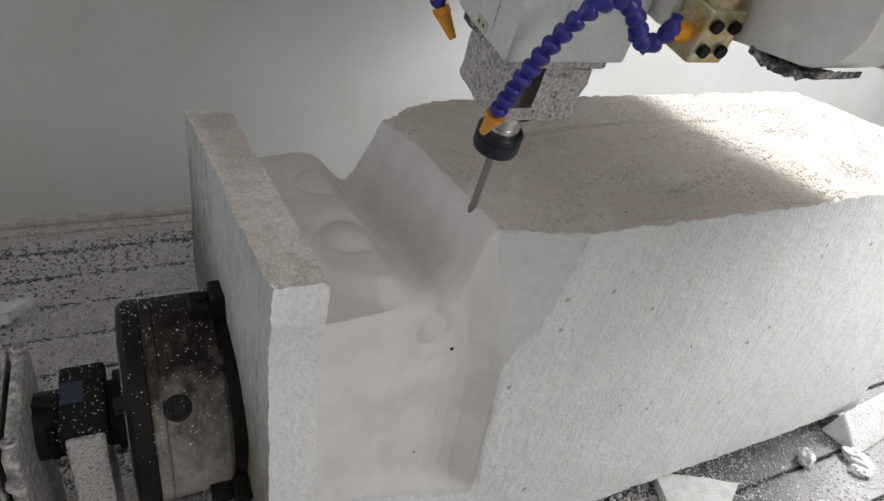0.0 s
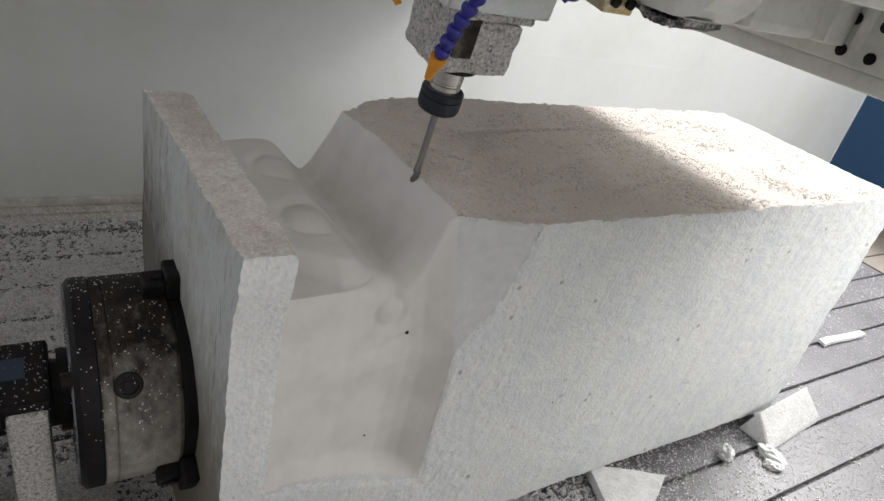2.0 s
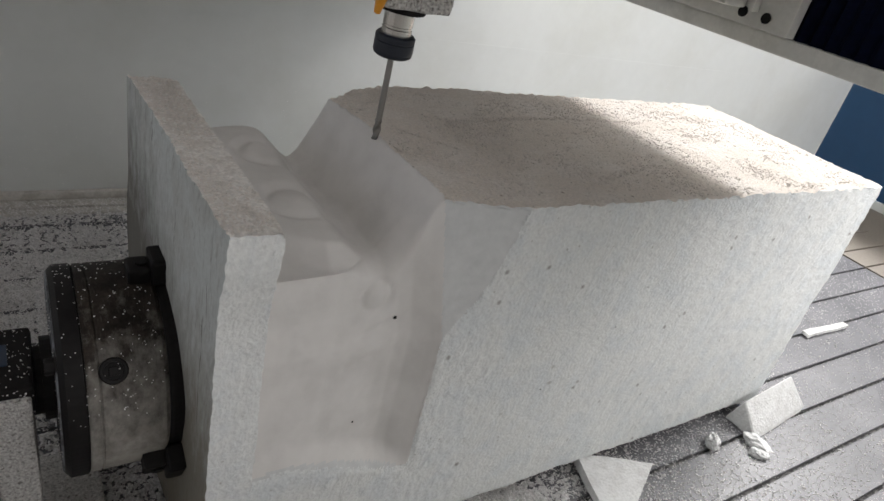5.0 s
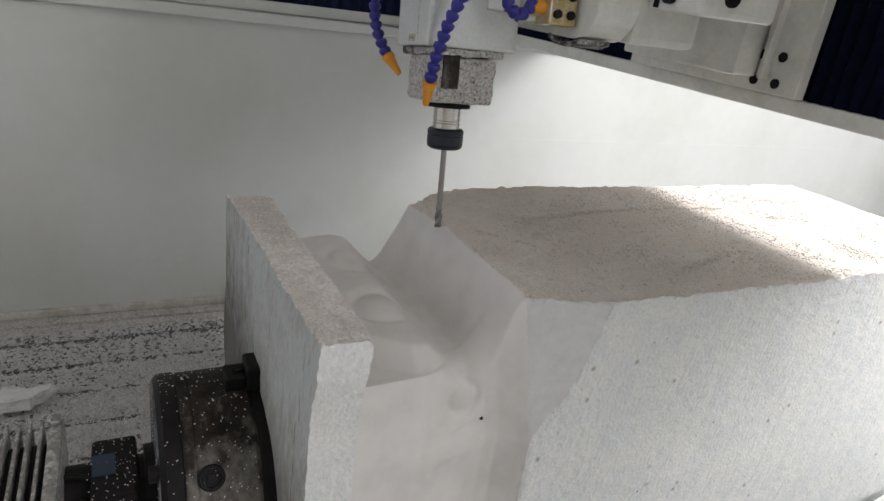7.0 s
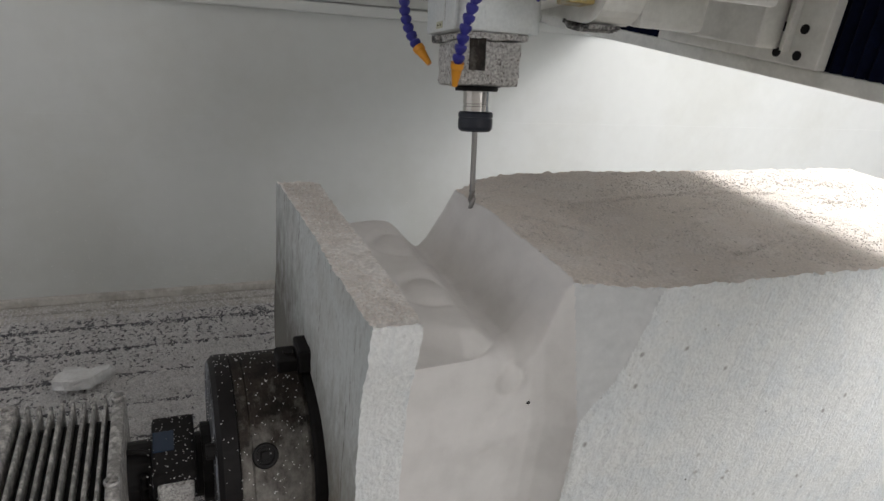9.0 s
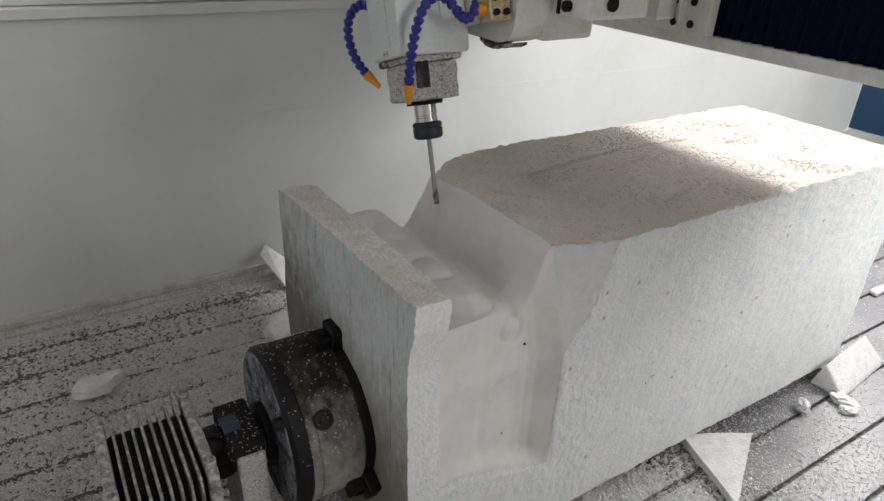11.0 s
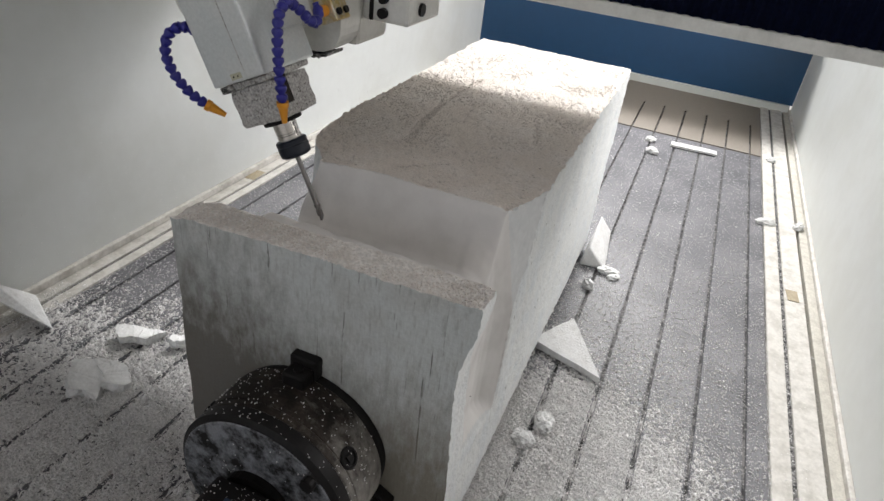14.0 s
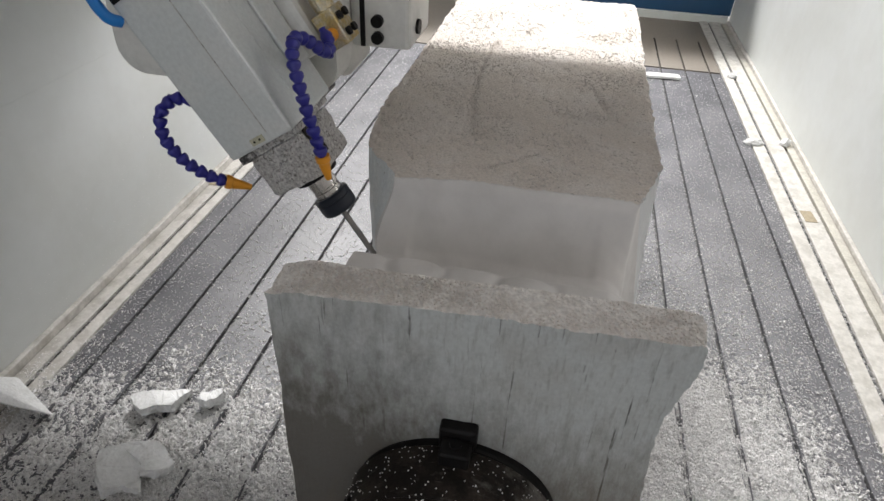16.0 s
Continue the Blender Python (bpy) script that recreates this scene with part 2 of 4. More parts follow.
def lathe(profile, seg=32, axis="z"):
    """A turned solid: (radius, height) pairs round an axis."""
    bm = bmesh.new()
    rings = []
    for r, h in profile:
        rings.append([bm.verts.new((r * math.cos(2 * math.pi * k / seg), r * math.sin(2 * math.pi * k / seg), h)) for k in range(seg)])
    for a, b in zip(rings, rings[1:]):
        for k in range(seg):
            bm.faces.new((a[k], a[(k + 1) % seg], b[(k + 1) % seg], b[k]))
    bm.faces.new(rings[0][::-1])
    bm.faces.new(rings[-1])
    if axis == "x":
        bmesh.ops.rotate(bm, verts=bm.verts, matrix=Matrix.Rotation(radians(90), 3, "Y"))
    if axis == "y":
        bmesh.ops.rotate(bm, verts=bm.verts, matrix=Matrix.Rotation(radians(-90), 3, "X"))
    bmesh.ops.recalc_face_normals(bm, faces=bm.faces)
    return bm


def moved(bm, x=0, y=0, z=0, rx=0, ry=0, rz=0):
    bmesh.ops.transform(bm, verts=bm.verts, matrix=pose(x, y, z, rx, ry, rz))
    return bm


def extrude_outline(points, thick, axis="x"):
    """A plate: outline in the plane across the axis, thickened along it from 0."""
    bm = bmesh.new()
    put = {"x": lambda a, b, h: (h, a, b), "y": lambda a, b, h: (a, h, b), "z": lambda a, b, h: (a, b, h)}[axis]
    lo = [bm.verts.new(put(a, b, 0)) for a, b in points]
    hi = [bm.verts.new(put(a, b, thick)) for a, b in points]
    n = len(points)
    bm.faces.new(lo[::-1])
    bm.faces.new(hi)
    for k in range(n):
        bm.faces.new((lo[k], lo[(k + 1) % n], hi[(k + 1) % n], hi[k]))
    bmesh.ops.recalc_face_normals(bm, faces=bm.faces)
    return bm


def step(a, b, v):
    k = min(1, max(0, (v - a) / (b - a)))
    return k * k * (3 - 2 * k)


def lerp(v, xs, ys):
    return float(np.interp(v, xs, ys))


# ---- table ----
TABLE_Y0, TABLE_Y1, END_X = -0.645, 1.30, 4.08
SLOTS = [-0.582 + 0.13 * k for k in range(15)]


def table():
    t = base("floor", pose(0, 0, 0), "dark grey slotted machine bed under white foam dust", "machine bed", kind="structure")
    part("bed_slab", box(-1.6, 3.70, TABLE_Y0, TABLE_Y1, -0.12, -0.012), SLOT, t)
    edges = [TABLE_Y0] + SLOTS + [TABLE_Y1]
    for a, b in zip(edges, edges[1:]):
        part("board", box(-1.6, 3.04, a + 0.0045, b - 0.0045, -0.0118, 0.0, 0.0015, 1), BOARD, t)
        part("end_plank", box(3.05, 3.60, a + 0.0045, b - 0.0045, -0.0118, 0.003, 0.0015, 1), BOARD_END, t)
    part("end_board", box(3.60, END_X, TABLE_Y0, TABLE_Y1, -0.0118, -0.004), BOARD_END, t)
    for y0, y1 in ((-0.645 - 0.05, -0.645), (-0.775, -0.708), (1.30, 1.335), (1.347, 1.40)):
        part("edge_rail", box(-1.6, END_X, y0, y1, -0.05, 0.004, 0.002, 1), RAIL, t)
    for y0, y1 in ((-0.7078, -0.6952), (1.3352, 1.3468)):
        part("gap_filling", box(-1.6, END_X, y0, y1, -0.05, -0.004), SLOT, t)
    part("bed_slab", box(-1.6, END_X, -0.787, 1.40, -0.16, -0.125), SLOT, t)


def patches():
    """Scraps of brown tape left on the bed's side rails."""
    for x, y, sx, sy in ((1.587, -0.735, 0.075, 0.04), (1.288, 1.368, 0.085, 0.045), (2.35, 1.37, 0.03, 0.03)):
        ob = part("tape_scrap", box(-sx / 2, sx / 2, -sy / 2, sy / 2, 0.0, 0.002, 0.0005, 1), TAPE)
        ob.matrix_world = pose(x, y, 0.0045, 0, 0, 4)
        tagged(ob, "brown scrap of tape stuck on the pale side rail", "tape", "tape scraps")


def enclosure():
    w = base("wall_north", pose(0, 0, 0), "white painted steel side panel of a machine enclosure", "wall", kind="structure")
    part("panel", box(-1.6, END_X, 1.402, 1.45, -0.16, 0.90, 0.004), WALL, w)
    part("skirt", box(-1.6, END_X, 1.385, 1.4018, 0.005, 0.03, 0.004), RAIL, w)
    part("panel_seam", box(-1.6, END_X, 1.4011, 1.4019, 0.578, 0.586, 0.0003), WALL, w)
    part("cap_strip", box(-1.6, END_X, 1.38, 1.47, 0.9005, 0.93, 0.004), WALL, w)
    s = base("wall_south", pose(0, 0, 0), "white painted steel side panel of a machine enclosure", "wall", kind="structure")
    part("panel", box(0.42, END_X, -0.88, -0.832, -0.16, 0.77, 0.004), WALL, s)
    part("sill", box(-1.6, 0.4195, -0.88, -0.832, -0.16, 0.02, 0.004), WALL, s)
    part("ledge", box(-1.6, END_X, -0.8315, -0.788, -0.16, 0.001, 0.002), LEDGE, s, "beige dusty ledge along the side panel")
    part("skirt", box(-1.6, END_X, -0.8318, -0.817, 0.002, 0.022, 0.004), RAIL, s)
    e = base("wall_east", pose(0, 0, 0), "blue painted steel end panel with white trim below", "wall", kind="structure")
    part("panel", box(END_X, END_X + 0.05, -0.831, 1.40, 0.045, 1.25, 0.004), BLUE, e)
    part("trim", box(END_X - 0.02, END_X + 0.04, -0.816, 1.384, -0.05, 0.0448, 0.004), WALL, e)


# ---- foam block ----
X1, YN, YF, ZT, ZB = 1.50, 0.012, 0.532, 0.688, 0.03


GROOVES = (
    (0.46, 1.05, lambda x: 0.335 + 0.045 * math.sin((x - 0.46) * 4.2)),
    (0.33, 0.46, lambda x: 0.335 - 1.05 * (x - 0.33)),
    (0.62, 0.80, lambda x: 0.09 + 0.25 * (x - 0.62)),
)


def foam_block():
    """The block with its milled neck, as one loft along x."""
    xs = list(np.linspace(0, 0.062, 8)) + [0.066] + list(np.linspace(0.072, 0.27, 60)) + list(np.linspace(0.2725, 0.46, 84)) + list(np.linspace(0.468, X1, 110))
    nn, nt, nf, nb = 170, 130, 20, 6
    bm = bmesh.new()

    def dome(x, y, cx, cy, r, h):
        """A low dome with a ring groove round it."""
        d = math.hypot(x - cx, y - cy) / r
        return 0.5 * h * math.exp(-(d / 0.42) ** 2) - 0.8 * h * math.exp(-((d - 0.85) / 0.2) ** 2)

    def rim(y):
        """Where the milled wall meets the raw top."""
        return 0.292 + 0.018 * step(0.46, 0.30, y)

    def top(x, y):
        if x < 0.064:
            return 0.69 - 0.012 * step(0.47, 0.53, y)
        # a low ledge beside the plate, then the platform with two ringed bosses
        back = 0.048 + 0.75 * max(0.0, 0.157 - x)
        neck = 0.588 + 0.026 * step(0.0, 0.042, y - back) * step(0.30, 0.15, x) + 0.006 * math.exp(-((x - 0.15) / 0.045) ** 2) * step(0.2, 0.45, y)
        neck += dome(x, y, 0.168, 0.372, 0.052, 0.008) + dome(x, y, 0.160, 0.205, 0.052, 0.008)
        neck -= 0.030 * step(0.175, 0.235, x)
        u = x - rim(y)
        deep = lerp(y, [0.05, 0.44], [0.112, 0.062])
        wall = lerp(u / deep, [-1.0, -0.85, -0.62, -0.4, -0.2, -0.11, 0.0], [0, 0.035, 0.16, 0.42, 0.74, 0.90, 1.0])
        z = neck * (1 - wall) + ZT * wall
        # a shallow arched recess cut into that wall
        arch = step(0.155, 0.14, abs(y - 0.255)) * step(-0.010, -0.022, u) * step(-0.085, -0.06, u)
        z -= 0.005 * arch
        for x0, x1, f in GROOVES:
            if x0 < x < x1:
                z -= 0.0045 * math.exp(-((y - f(x)) / 0.006) ** 2) * step(x0, x0 + 0.05, x) * step(x1, x1 - 0.05, x)
        return z

    def near(x, z):
        if x < 0.064:
            return -0.010 + 0.020 * step(0.66, 0.54, z) - 0.012 * step(0.5, 0.3, z)
        # a slanting facet on the raw side, deepest at its upper corner
        edge = lerp(z, [0.15, 0.30, 0.42, 0.47, 0.52, 0.565, 0.69], [0.350, 0.347, 0.346, 0.348, 0.390, 0.416, 0.444])
        ridge = lerp(z, [0.47, 0.69], [0.340, 0.309])
        low = 0.003 + 0.037 * lerp(z, [0.46, 0.69], [0.0, 1.0])
        d = 0.0
        if x < edge:
            d = low * min(1.0, (edge - x) / max(0.004, edge - ridge))
        if x < ridge:
            d += lerp(ridge - x, [0.0, 0.015, 0.040, 0.06, 0.085, 0.15, 0.27], [0.0, 0.011, 0.026, 0.031, 0.031, 0.022, 0.014]) * lerp(z, [0.47, 0.66], [1.0, 0.7])
            d -= 0.75 * max(0.0, low - 0.012) * step(0.0, 0.12, ridge - x)
            d -= dome(x, z, 0.235, 0.535, 0.028, 0.0045)
            d += 0.005 * math.exp(-((z - 0.478 - 0.3 * (x - 0.24)) / 0.008) ** 2) * step(0.20, 0.225, x) * step(0.29, 0.26, x)
            d += 0.005 * math.exp(-((z - 0.424 - 0.3 * (x - 0.22)) / 0.008) ** 2) * step(0.185, 0.2, x) * step(0.26, 0.24, x)
            d += 0.002 * step(0.155, 0.175, x) * step(0.24, 0.19, x)
        floor_z = lerp(x, [0.066, 0.12, 0.2, 0.35], [0.25, 0.255, 0.235, 0.175])
        return YN + d * step(floor_z - 0.012, floor_z + 0.045, z)

    def far(x, z):
        if x < 0.064:
            return 0.518
        if x < 0.30:
            return lerp(x, [0.066, 0.2, 0.23, 0.30], [0.47, 0.47, 0.45, 0.475]) - 0.035 * step(0.56, 0.69, z) * step(0.22, 0.29, x)
        return lerp(x, [0.30, 0.34, 0.42, 0.52], [0.475, 0.492, 0.517, YF]) - 0.035 * step(0.56, 0.69, z) * step(0.40, 0.30, x)

    rows = []
    for x in xs:
        loop = []
        r = 0.045 * step(0.165, 0.245, x) * step(0.308, 0.275, x) + 1e-6
        yt = near(x, 0.6)
        zt = top(x, yt + r)
        for k in range(nn):
            z = ZB + (zt - ZB) * (1 - (1 - k / nn) ** 1.6)
            up = max(0.0, z - (zt - r))
            loop.append((near(x, z) + r - math.sqrt(max(0.0, r * r - up * up)), z))
        y0, y1 = near(x, zt) + r, far(x, min(0.69, top(x, 0.44)))
        for k in range(nt):
            y = y0 + (y1 - y0) * k / nt
            loop.append((y, top(x, y)))
        for k in range(nf):
            z = top(x, y1) + (ZB - top(x, y1)) * (k / nf) ** 1.5
            loop.append((far(x, z), z))
        for k in range(nb):
            loop.append((far(x, ZB) + (near(x, ZB) - far(x, ZB)) * k / nb, ZB))
        ring = []
        for y, z in loop:
            p = Vector((x, y, z))
            cut = 0.064 < x < rim(y) and (z > 0.26 or y > 0.1)
            amp = 0.0004 if cut or (x < 0.47 and z < 0.685 and near(x, z) > YN + 0.003 and y < 0.1) else 0.0022
            if not cut and (abs(z - top(x, y)) < 0.004 and (y < near(x, z) + 0.012 or y > far(x, z) - 0.016)):
                amp = 0.0055
            d = noise.noise_vector(p * 9) * min(amp, 0.0022) * 1.3 + noise.noise_vector(p * 70) * amp
            if x < 0.064:
                p.x -= 0.020 * y / 0.5 * (1 - 0.3 * x / 0.062)
            ring.append(bm.verts.new(p + d))
        rows.append(ring)
    n = len(rows[0])
    for i, (a, b) in enumerate(zip(rows, rows[1:])):
        for k in range(n):
            f = bm.faces.new((a[k], a[(k + 1) % n], b[(k + 1) % n], b[k]))
            x = xs[i]
            c = f.calc_center_median()
            if 0.06 <= x and c.x < (rim(c.y) + 0.003 if nn <= k else lerp(c.z, [0.47, 0.69], [0.340, 0.309])) and nn + nt + nf > k and (k >= nn or c.z > lerp(x, [0.066, 0.12, 0.2, 0.35], [0.26, 0.265, 0.245, 0.185])):
                f.material_index = 2
            elif nn <= k < nn + nt:
                f.material_index = 1 if x > 0.1 else 5
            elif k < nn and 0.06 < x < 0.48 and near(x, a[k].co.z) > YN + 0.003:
                # side facet, with its shade put into the colour
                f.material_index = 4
            f.smooth = True
    f0 = bm.faces.new(rows[0])
    f0.material_index = 3
    bm.faces.new(rows[-1][::-1])
    bmesh.ops.recalc_face_normals(bm, faces=bm.faces)
    ob = part("foam_block", bm, FOAM_SIDE)
    for m in (FOAM_TOP, FOAM_CUT, FOAM_FACE, FOAM_FACET_SHADE, FOAM_RIM):
        ob.data.materials.append(m)
    ob.data.set_sharp_from_angle(angle=radians(32))
    for x, z, r in ((0.272, 0.493, 0.0035), (0.60, 0.30, 0.0022), (0.74, 0.42, 0.002), (0.232, 0.30, 0.002)):
        bm = bmesh.new()
        bmesh.ops.create_icosphere(bm, subdivisions=1, radius=r)
        part("pit_fleck", moved(bm, x, near(x, z), z), BLACK, ob)
    tagged(ob, "large white polystyrene block with a milled neck, clamped on a chuck", "foam block")


# ---- rotary chuck and drive ----
CY, CZ = 0.265, 0.31


def chuck():
    c = base("chuck", pose(0, CY, CZ), "dusty black three-jaw lathe chuck holding the foam block", "chuck")
    part("body", lathe([(0.05, -0.126), (0.1555, -0.126), (0.1565, -0.123), (0.1565, -0.112), (0.1545, -0.110), (0.1565, -0.108), (0.1565, -0.03), (0.150, -0.024), (0.05, -0.024)], 96, "x"), CHUCK, c, smooth=False)
    part("back_plate", lathe([(0.05, -0.157), (0.150, -0.157), (0.158, -0.150), (0.158, -0.1285), (0.156, -0.1265), (0.05, -0.1265)], 96, "x"), BLACK, c)
    part("back_face", lathe([(0.05, -0.1592), (0.147, -0.1592), (0.149, -0.1575), (0.05, -0.1575)], 96, "x"), CHUCK_BACK, c, "black face with a pale film of dust")
    part("face_plate", lathe([(0.05, -0.0235), (0.150, -0.0235), (0.152, -0.018), (0.152, 0.004), (0.05, -0.006)], 96, "x"), BLACK, c)
    for k in range(3):
        a = radians(90 + 120 * k)
        turn = Matrix.Rotation(a - radians(90), 4, "X")
        jaw = box(-0.060, -0.028, -0.021, 0.021, 0.15, 0.178, 0.006, 3)
        bmesh.ops.transform(jaw, verts=jaw.verts, matrix=turn)
        j = part("jaw", jaw, BLACK, c)
        tooth = box(-0.030, -0.004, -0.026, 0.026, 0.150, 0.192, 0.007, 3)
        bmesh.ops.transform(tooth, verts=tooth.verts, matrix=turn)
        part("jaw_step", tooth, BLACK, j)
        bolt = moved(lathe([(0.004, 0.17), (0.0085, 0.17), (0.0085, 0.1815), (0.004, 0.1815)], 12), x=-0.041)
        bmesh.ops.transform(bolt, verts=bolt.verts, matrix=turn)
        part("jaw_bolt", bolt, BLACK, j)
        ring = moved(lathe([(0.006, 0.15), (0.0185, 0.15), (0.0185, 0.158), (0.0165, 0.160), (0.013, 0.160), (0.012, 0.157), (0.006, 0.157)], 20), x=-0.093)
        bmesh.ops.transform(ring, verts=ring.verts, matrix=Matrix.Rotation(radians(54 + 120 * k), 4, "X"))
        sock = part("key_socket", ring, BLACK, c)
        key = moved(box(-0.006, 0.006, -0.006, 0.006, 0.155, 0.1605, 0.001), x=-0.093)
        bmesh.ops.transform(key, verts=key.verts, matrix=Matrix.Rotation(radians(54 + 120 * k), 4, "X"))
        part("square_key", key, BLACK, sock)
    for a in (137, 317):
        b = moved(lathe([(0.003, -0.171), (0.011, -0.171), (0.012, -0.169), (0.012, -0.157), (0.003, -0.157)], 14, "x"), y=0.134 * math.cos(radians(a)), z=0.134 * math.sin(radians(a)))
        part("back_bolt", b, BLACK, c)


def motor():
    m = base("gear_motor", pose(0, 0.23, 0), "dusty finned aluminium motor driving the chuck", "motor")
    for x0 in (-0.440, -0.297):
        plate = part("end_plate", box(x0, x0 + 0.018, -0.118, 0.112, 0.004, 0.402, 0.006), ALU, m)
        for y in (-0.095, 0.088):
            part("bolt_boss", moved(lathe([(0.004, 0.400), (0.0095, 0.400), (0.0105, 0.408), (0.008, 0.410), (0.0065, 0.404), (0.004, 0.404)], 14), x=x0 + 0.009, y=y), ALU, plate)
            for z in (0.36, 0.30):
                part("bolt_boss", moved(lathe([(0.004, 0.0), (0.010, 0.0), (0.011, 0.007), (0.008, 0.009), (0.0065, 0.003), (0.004, 0.003)], 14, "y"), x=x0 + 0.009, y=-0.127, z=z), ALU, plate) if y < 0 else None
    part("core", box(-0.424, -0.296, -0.09, 0.085, 0.004, 0.372, 0.01), BLACK, m)
    for k in range(8):
        x = -0.413 + 0.0148 * k
        part("fin", box(x, x + 0.0045, -0.116, 0.108, 0.03, 0.399 - 0.003 * (k % 3), 0.0015, 1), ALU, m)
    p = base("bearing_pedestal", pose(0, 0.235, 0), "dusty steel pedestal carrying the chuck shaft", "bearing")
    part("column", box(-0.238, -0.188, -0.060, 0.08, 0.0, 0.342, 0.006), CLOGGED, p)
    part("cap", box(-0.245, -0.183, -0.052, 0.085, 0.310, 0.357, 0.007), BLACK, p, "black cap with a blue patch")
    part("blue_plate", box(-0.243, -0.213, 0.0, 0.046, 0.3565, 0.3585, 0.0008), NAVYPAINT, p)
    part("shaft", moved(lathe([(0.02, -0.30), (0.05, -0.30), (0.05, -0.158), (0.02, -0.158)], 32, "x"), y=0.03, z=0.297), BLACK, p)
    part("flange", moved(lathe([(0.02, -0.174), (0.062, -0.174), (0.062, -0.160), (0.02, -0.160)], 32, "x"), y=0.03, z=0.30), BLACK, p)
    part("cable", tube_mesh([(-0.285, 0.02, 0.350), (-0.265, 0.016, 0.352), (-0.244, 0.012, 0.345)], 0.004), BLACK, p)
    part("cable_drop", tube_mesh([(-0.256, -0.02, 0.335), (-0.257, -0.022, 0.31), (-0.256, -0.02, 0.28)], 0.006), BLACK, p)
    part("foot", box(-0.275, -0.10, -0.11, 0.13, 0.0, 0.03, 0.004), CLOGGED, p)


def tube_mesh(points, r, seg=10, sub=6):
    """A round tube along a smooth line through the points."""
    pts = [Vector(p) for p in points]
    line = []
    for i in range(len(pts) - 1):
        p0, p1, p2, p3 = pts[max(0, i - 1)], pts[i], pts[i + 1], pts[min(len(pts) - 1, i + 2)]
        for k in range(sub):
            t = k / sub
            line.append(0.5 * (2 * p1 + (p2 - p0) * t + (2 * p0 - 5 * p1 + 4 * p2 - p3) * t * t + (3 * p1 - p0 - 3 * p2 + p3) * t ** 3))
    line.append(pts[-1])
    bm = bmesh.new()
    rings = []
    for i, p in enumerate(line):
        d = (line[min(len(line) - 1, i + 1)] - line[max(0, i - 1)]).normalized()
        q = d.to_track_quat("Z", "Y")
        rings.append([bm.verts.new(p + q @ Vector((r * math.cos(2 * math.pi * k / seg), r * math.sin(2 * math.pi * k / seg), 0))) for k in range(seg)])
    for a, b in zip(rings, rings[1:]):
        for k in range(seg):
            bm.faces.new((a[k], a[(k + 1) % seg], b[(k + 1) % seg], b[k]))
    bm.faces.new(rings[0][::-1])
    bm.faces.new(rings[-1])
    for f in bm.faces:
        f.smooth = True
    return bm


def spaced(points, gap):
    """Places and ways at even gaps along a smooth line through the points."""
    pts = [Vector(p) for p in points]
    line = []
    for i in range(len(pts) - 1):
        p0, p1, p2, p3 = pts[max(0, i - 1)], pts[i], pts[i + 1], pts[min(len(pts) - 1, i + 2)]
        for k in range(20):
            t = k / 20
            line.append(0.5 * (2 * p1 + (p2 - p0) * t + (2 * p0 - 5 * p1 + 4 * p2 - p3) * t * t + (3 * p1 - p0 - 3 * p2 + p3) * t ** 3))
    line.append(pts[-1])
    out, left = [], 0.0
    for a, b in zip(line, line[1:]):
        d = (b - a).length
        while left <= d:
            out.append((a + (b - a) * (left / d), (b - a).normalized()))
            left += gap
        left -= d
    return out


# ---- gantry and head ----
def gantry():
    g = base("gantry_beam", pose(0, 0, 0), "cream gantry beam with dark navy bellows cover", "gantry")
    part("lower_rail", box(1.00, 1.22, -1.0, 1.60, 0.925, 0.957, 0.004), CREAM, g)
    fold = bmesh.new()
    y, k = -0.99, 0
    prev = None
    while y < 1.59:
        x = 1.006 if k % 2 else 1.022
        row = (fold.verts.new((x, y, 0.957)), fold.verts.new((x, y, 1.80)))
        if prev:
            fold.faces.new((prev[0], row[0], row[1], prev[1]))
        prev, y, k = row, y + 0.014, k + 1
    bmesh.ops.solidify(fold, geom=fold.faces[:], thickness=0.004)
    part("bellows", fold, NAVY, g)
    part("beam_core", box(1.045, 1.215, -0.98, 1.58, 0.957, 1.85, 0.004), CREAM, g)
    part("top_rail", box(1.00, 1.22, -1.0, 1.60, 1.80, 1.90, 0.004), CREAM, g)
    for y0, z0 in ((-1.02, 0.775), (1.47, 0.945)):
        part("leg", box(0.80, 1.42, y0, y0 + 0.15, z0, 1.75, 0.01), CREAM, g)
    for y0 in (1.43,):
        c = base("rail_bellows", pose(0, y0, 0.932), "dark navy bellows over the machine's long guide rail", "bellows", "guide rail bellows")
        f = bmesh.new()
        x, k, prev = -1.6, 0, None
        while x < 4.05:
            d = 0.0 if k % 2 else 0.008
            row = [f.verts.new(p) for p in ((x, 0.0 + d, 0.0), (x, 0.0 + d, 0.22 - d), (x, 0.16 - d, 0.22 - d), (x, 0.16 - d, 0.0))]
            if prev:
                for q in range(3):
                    f.faces.new((prev[q], row[q], row[q + 1], prev[q + 1]))
            prev, x, k = row, x + 0.018, k + 1
        part("folded_cloth", f, NAVY, c)
        part("base_strip", box(-1.6, 4.05, -0.012, 0.0, 0.0, 0.03, 0.002), WALL, c)


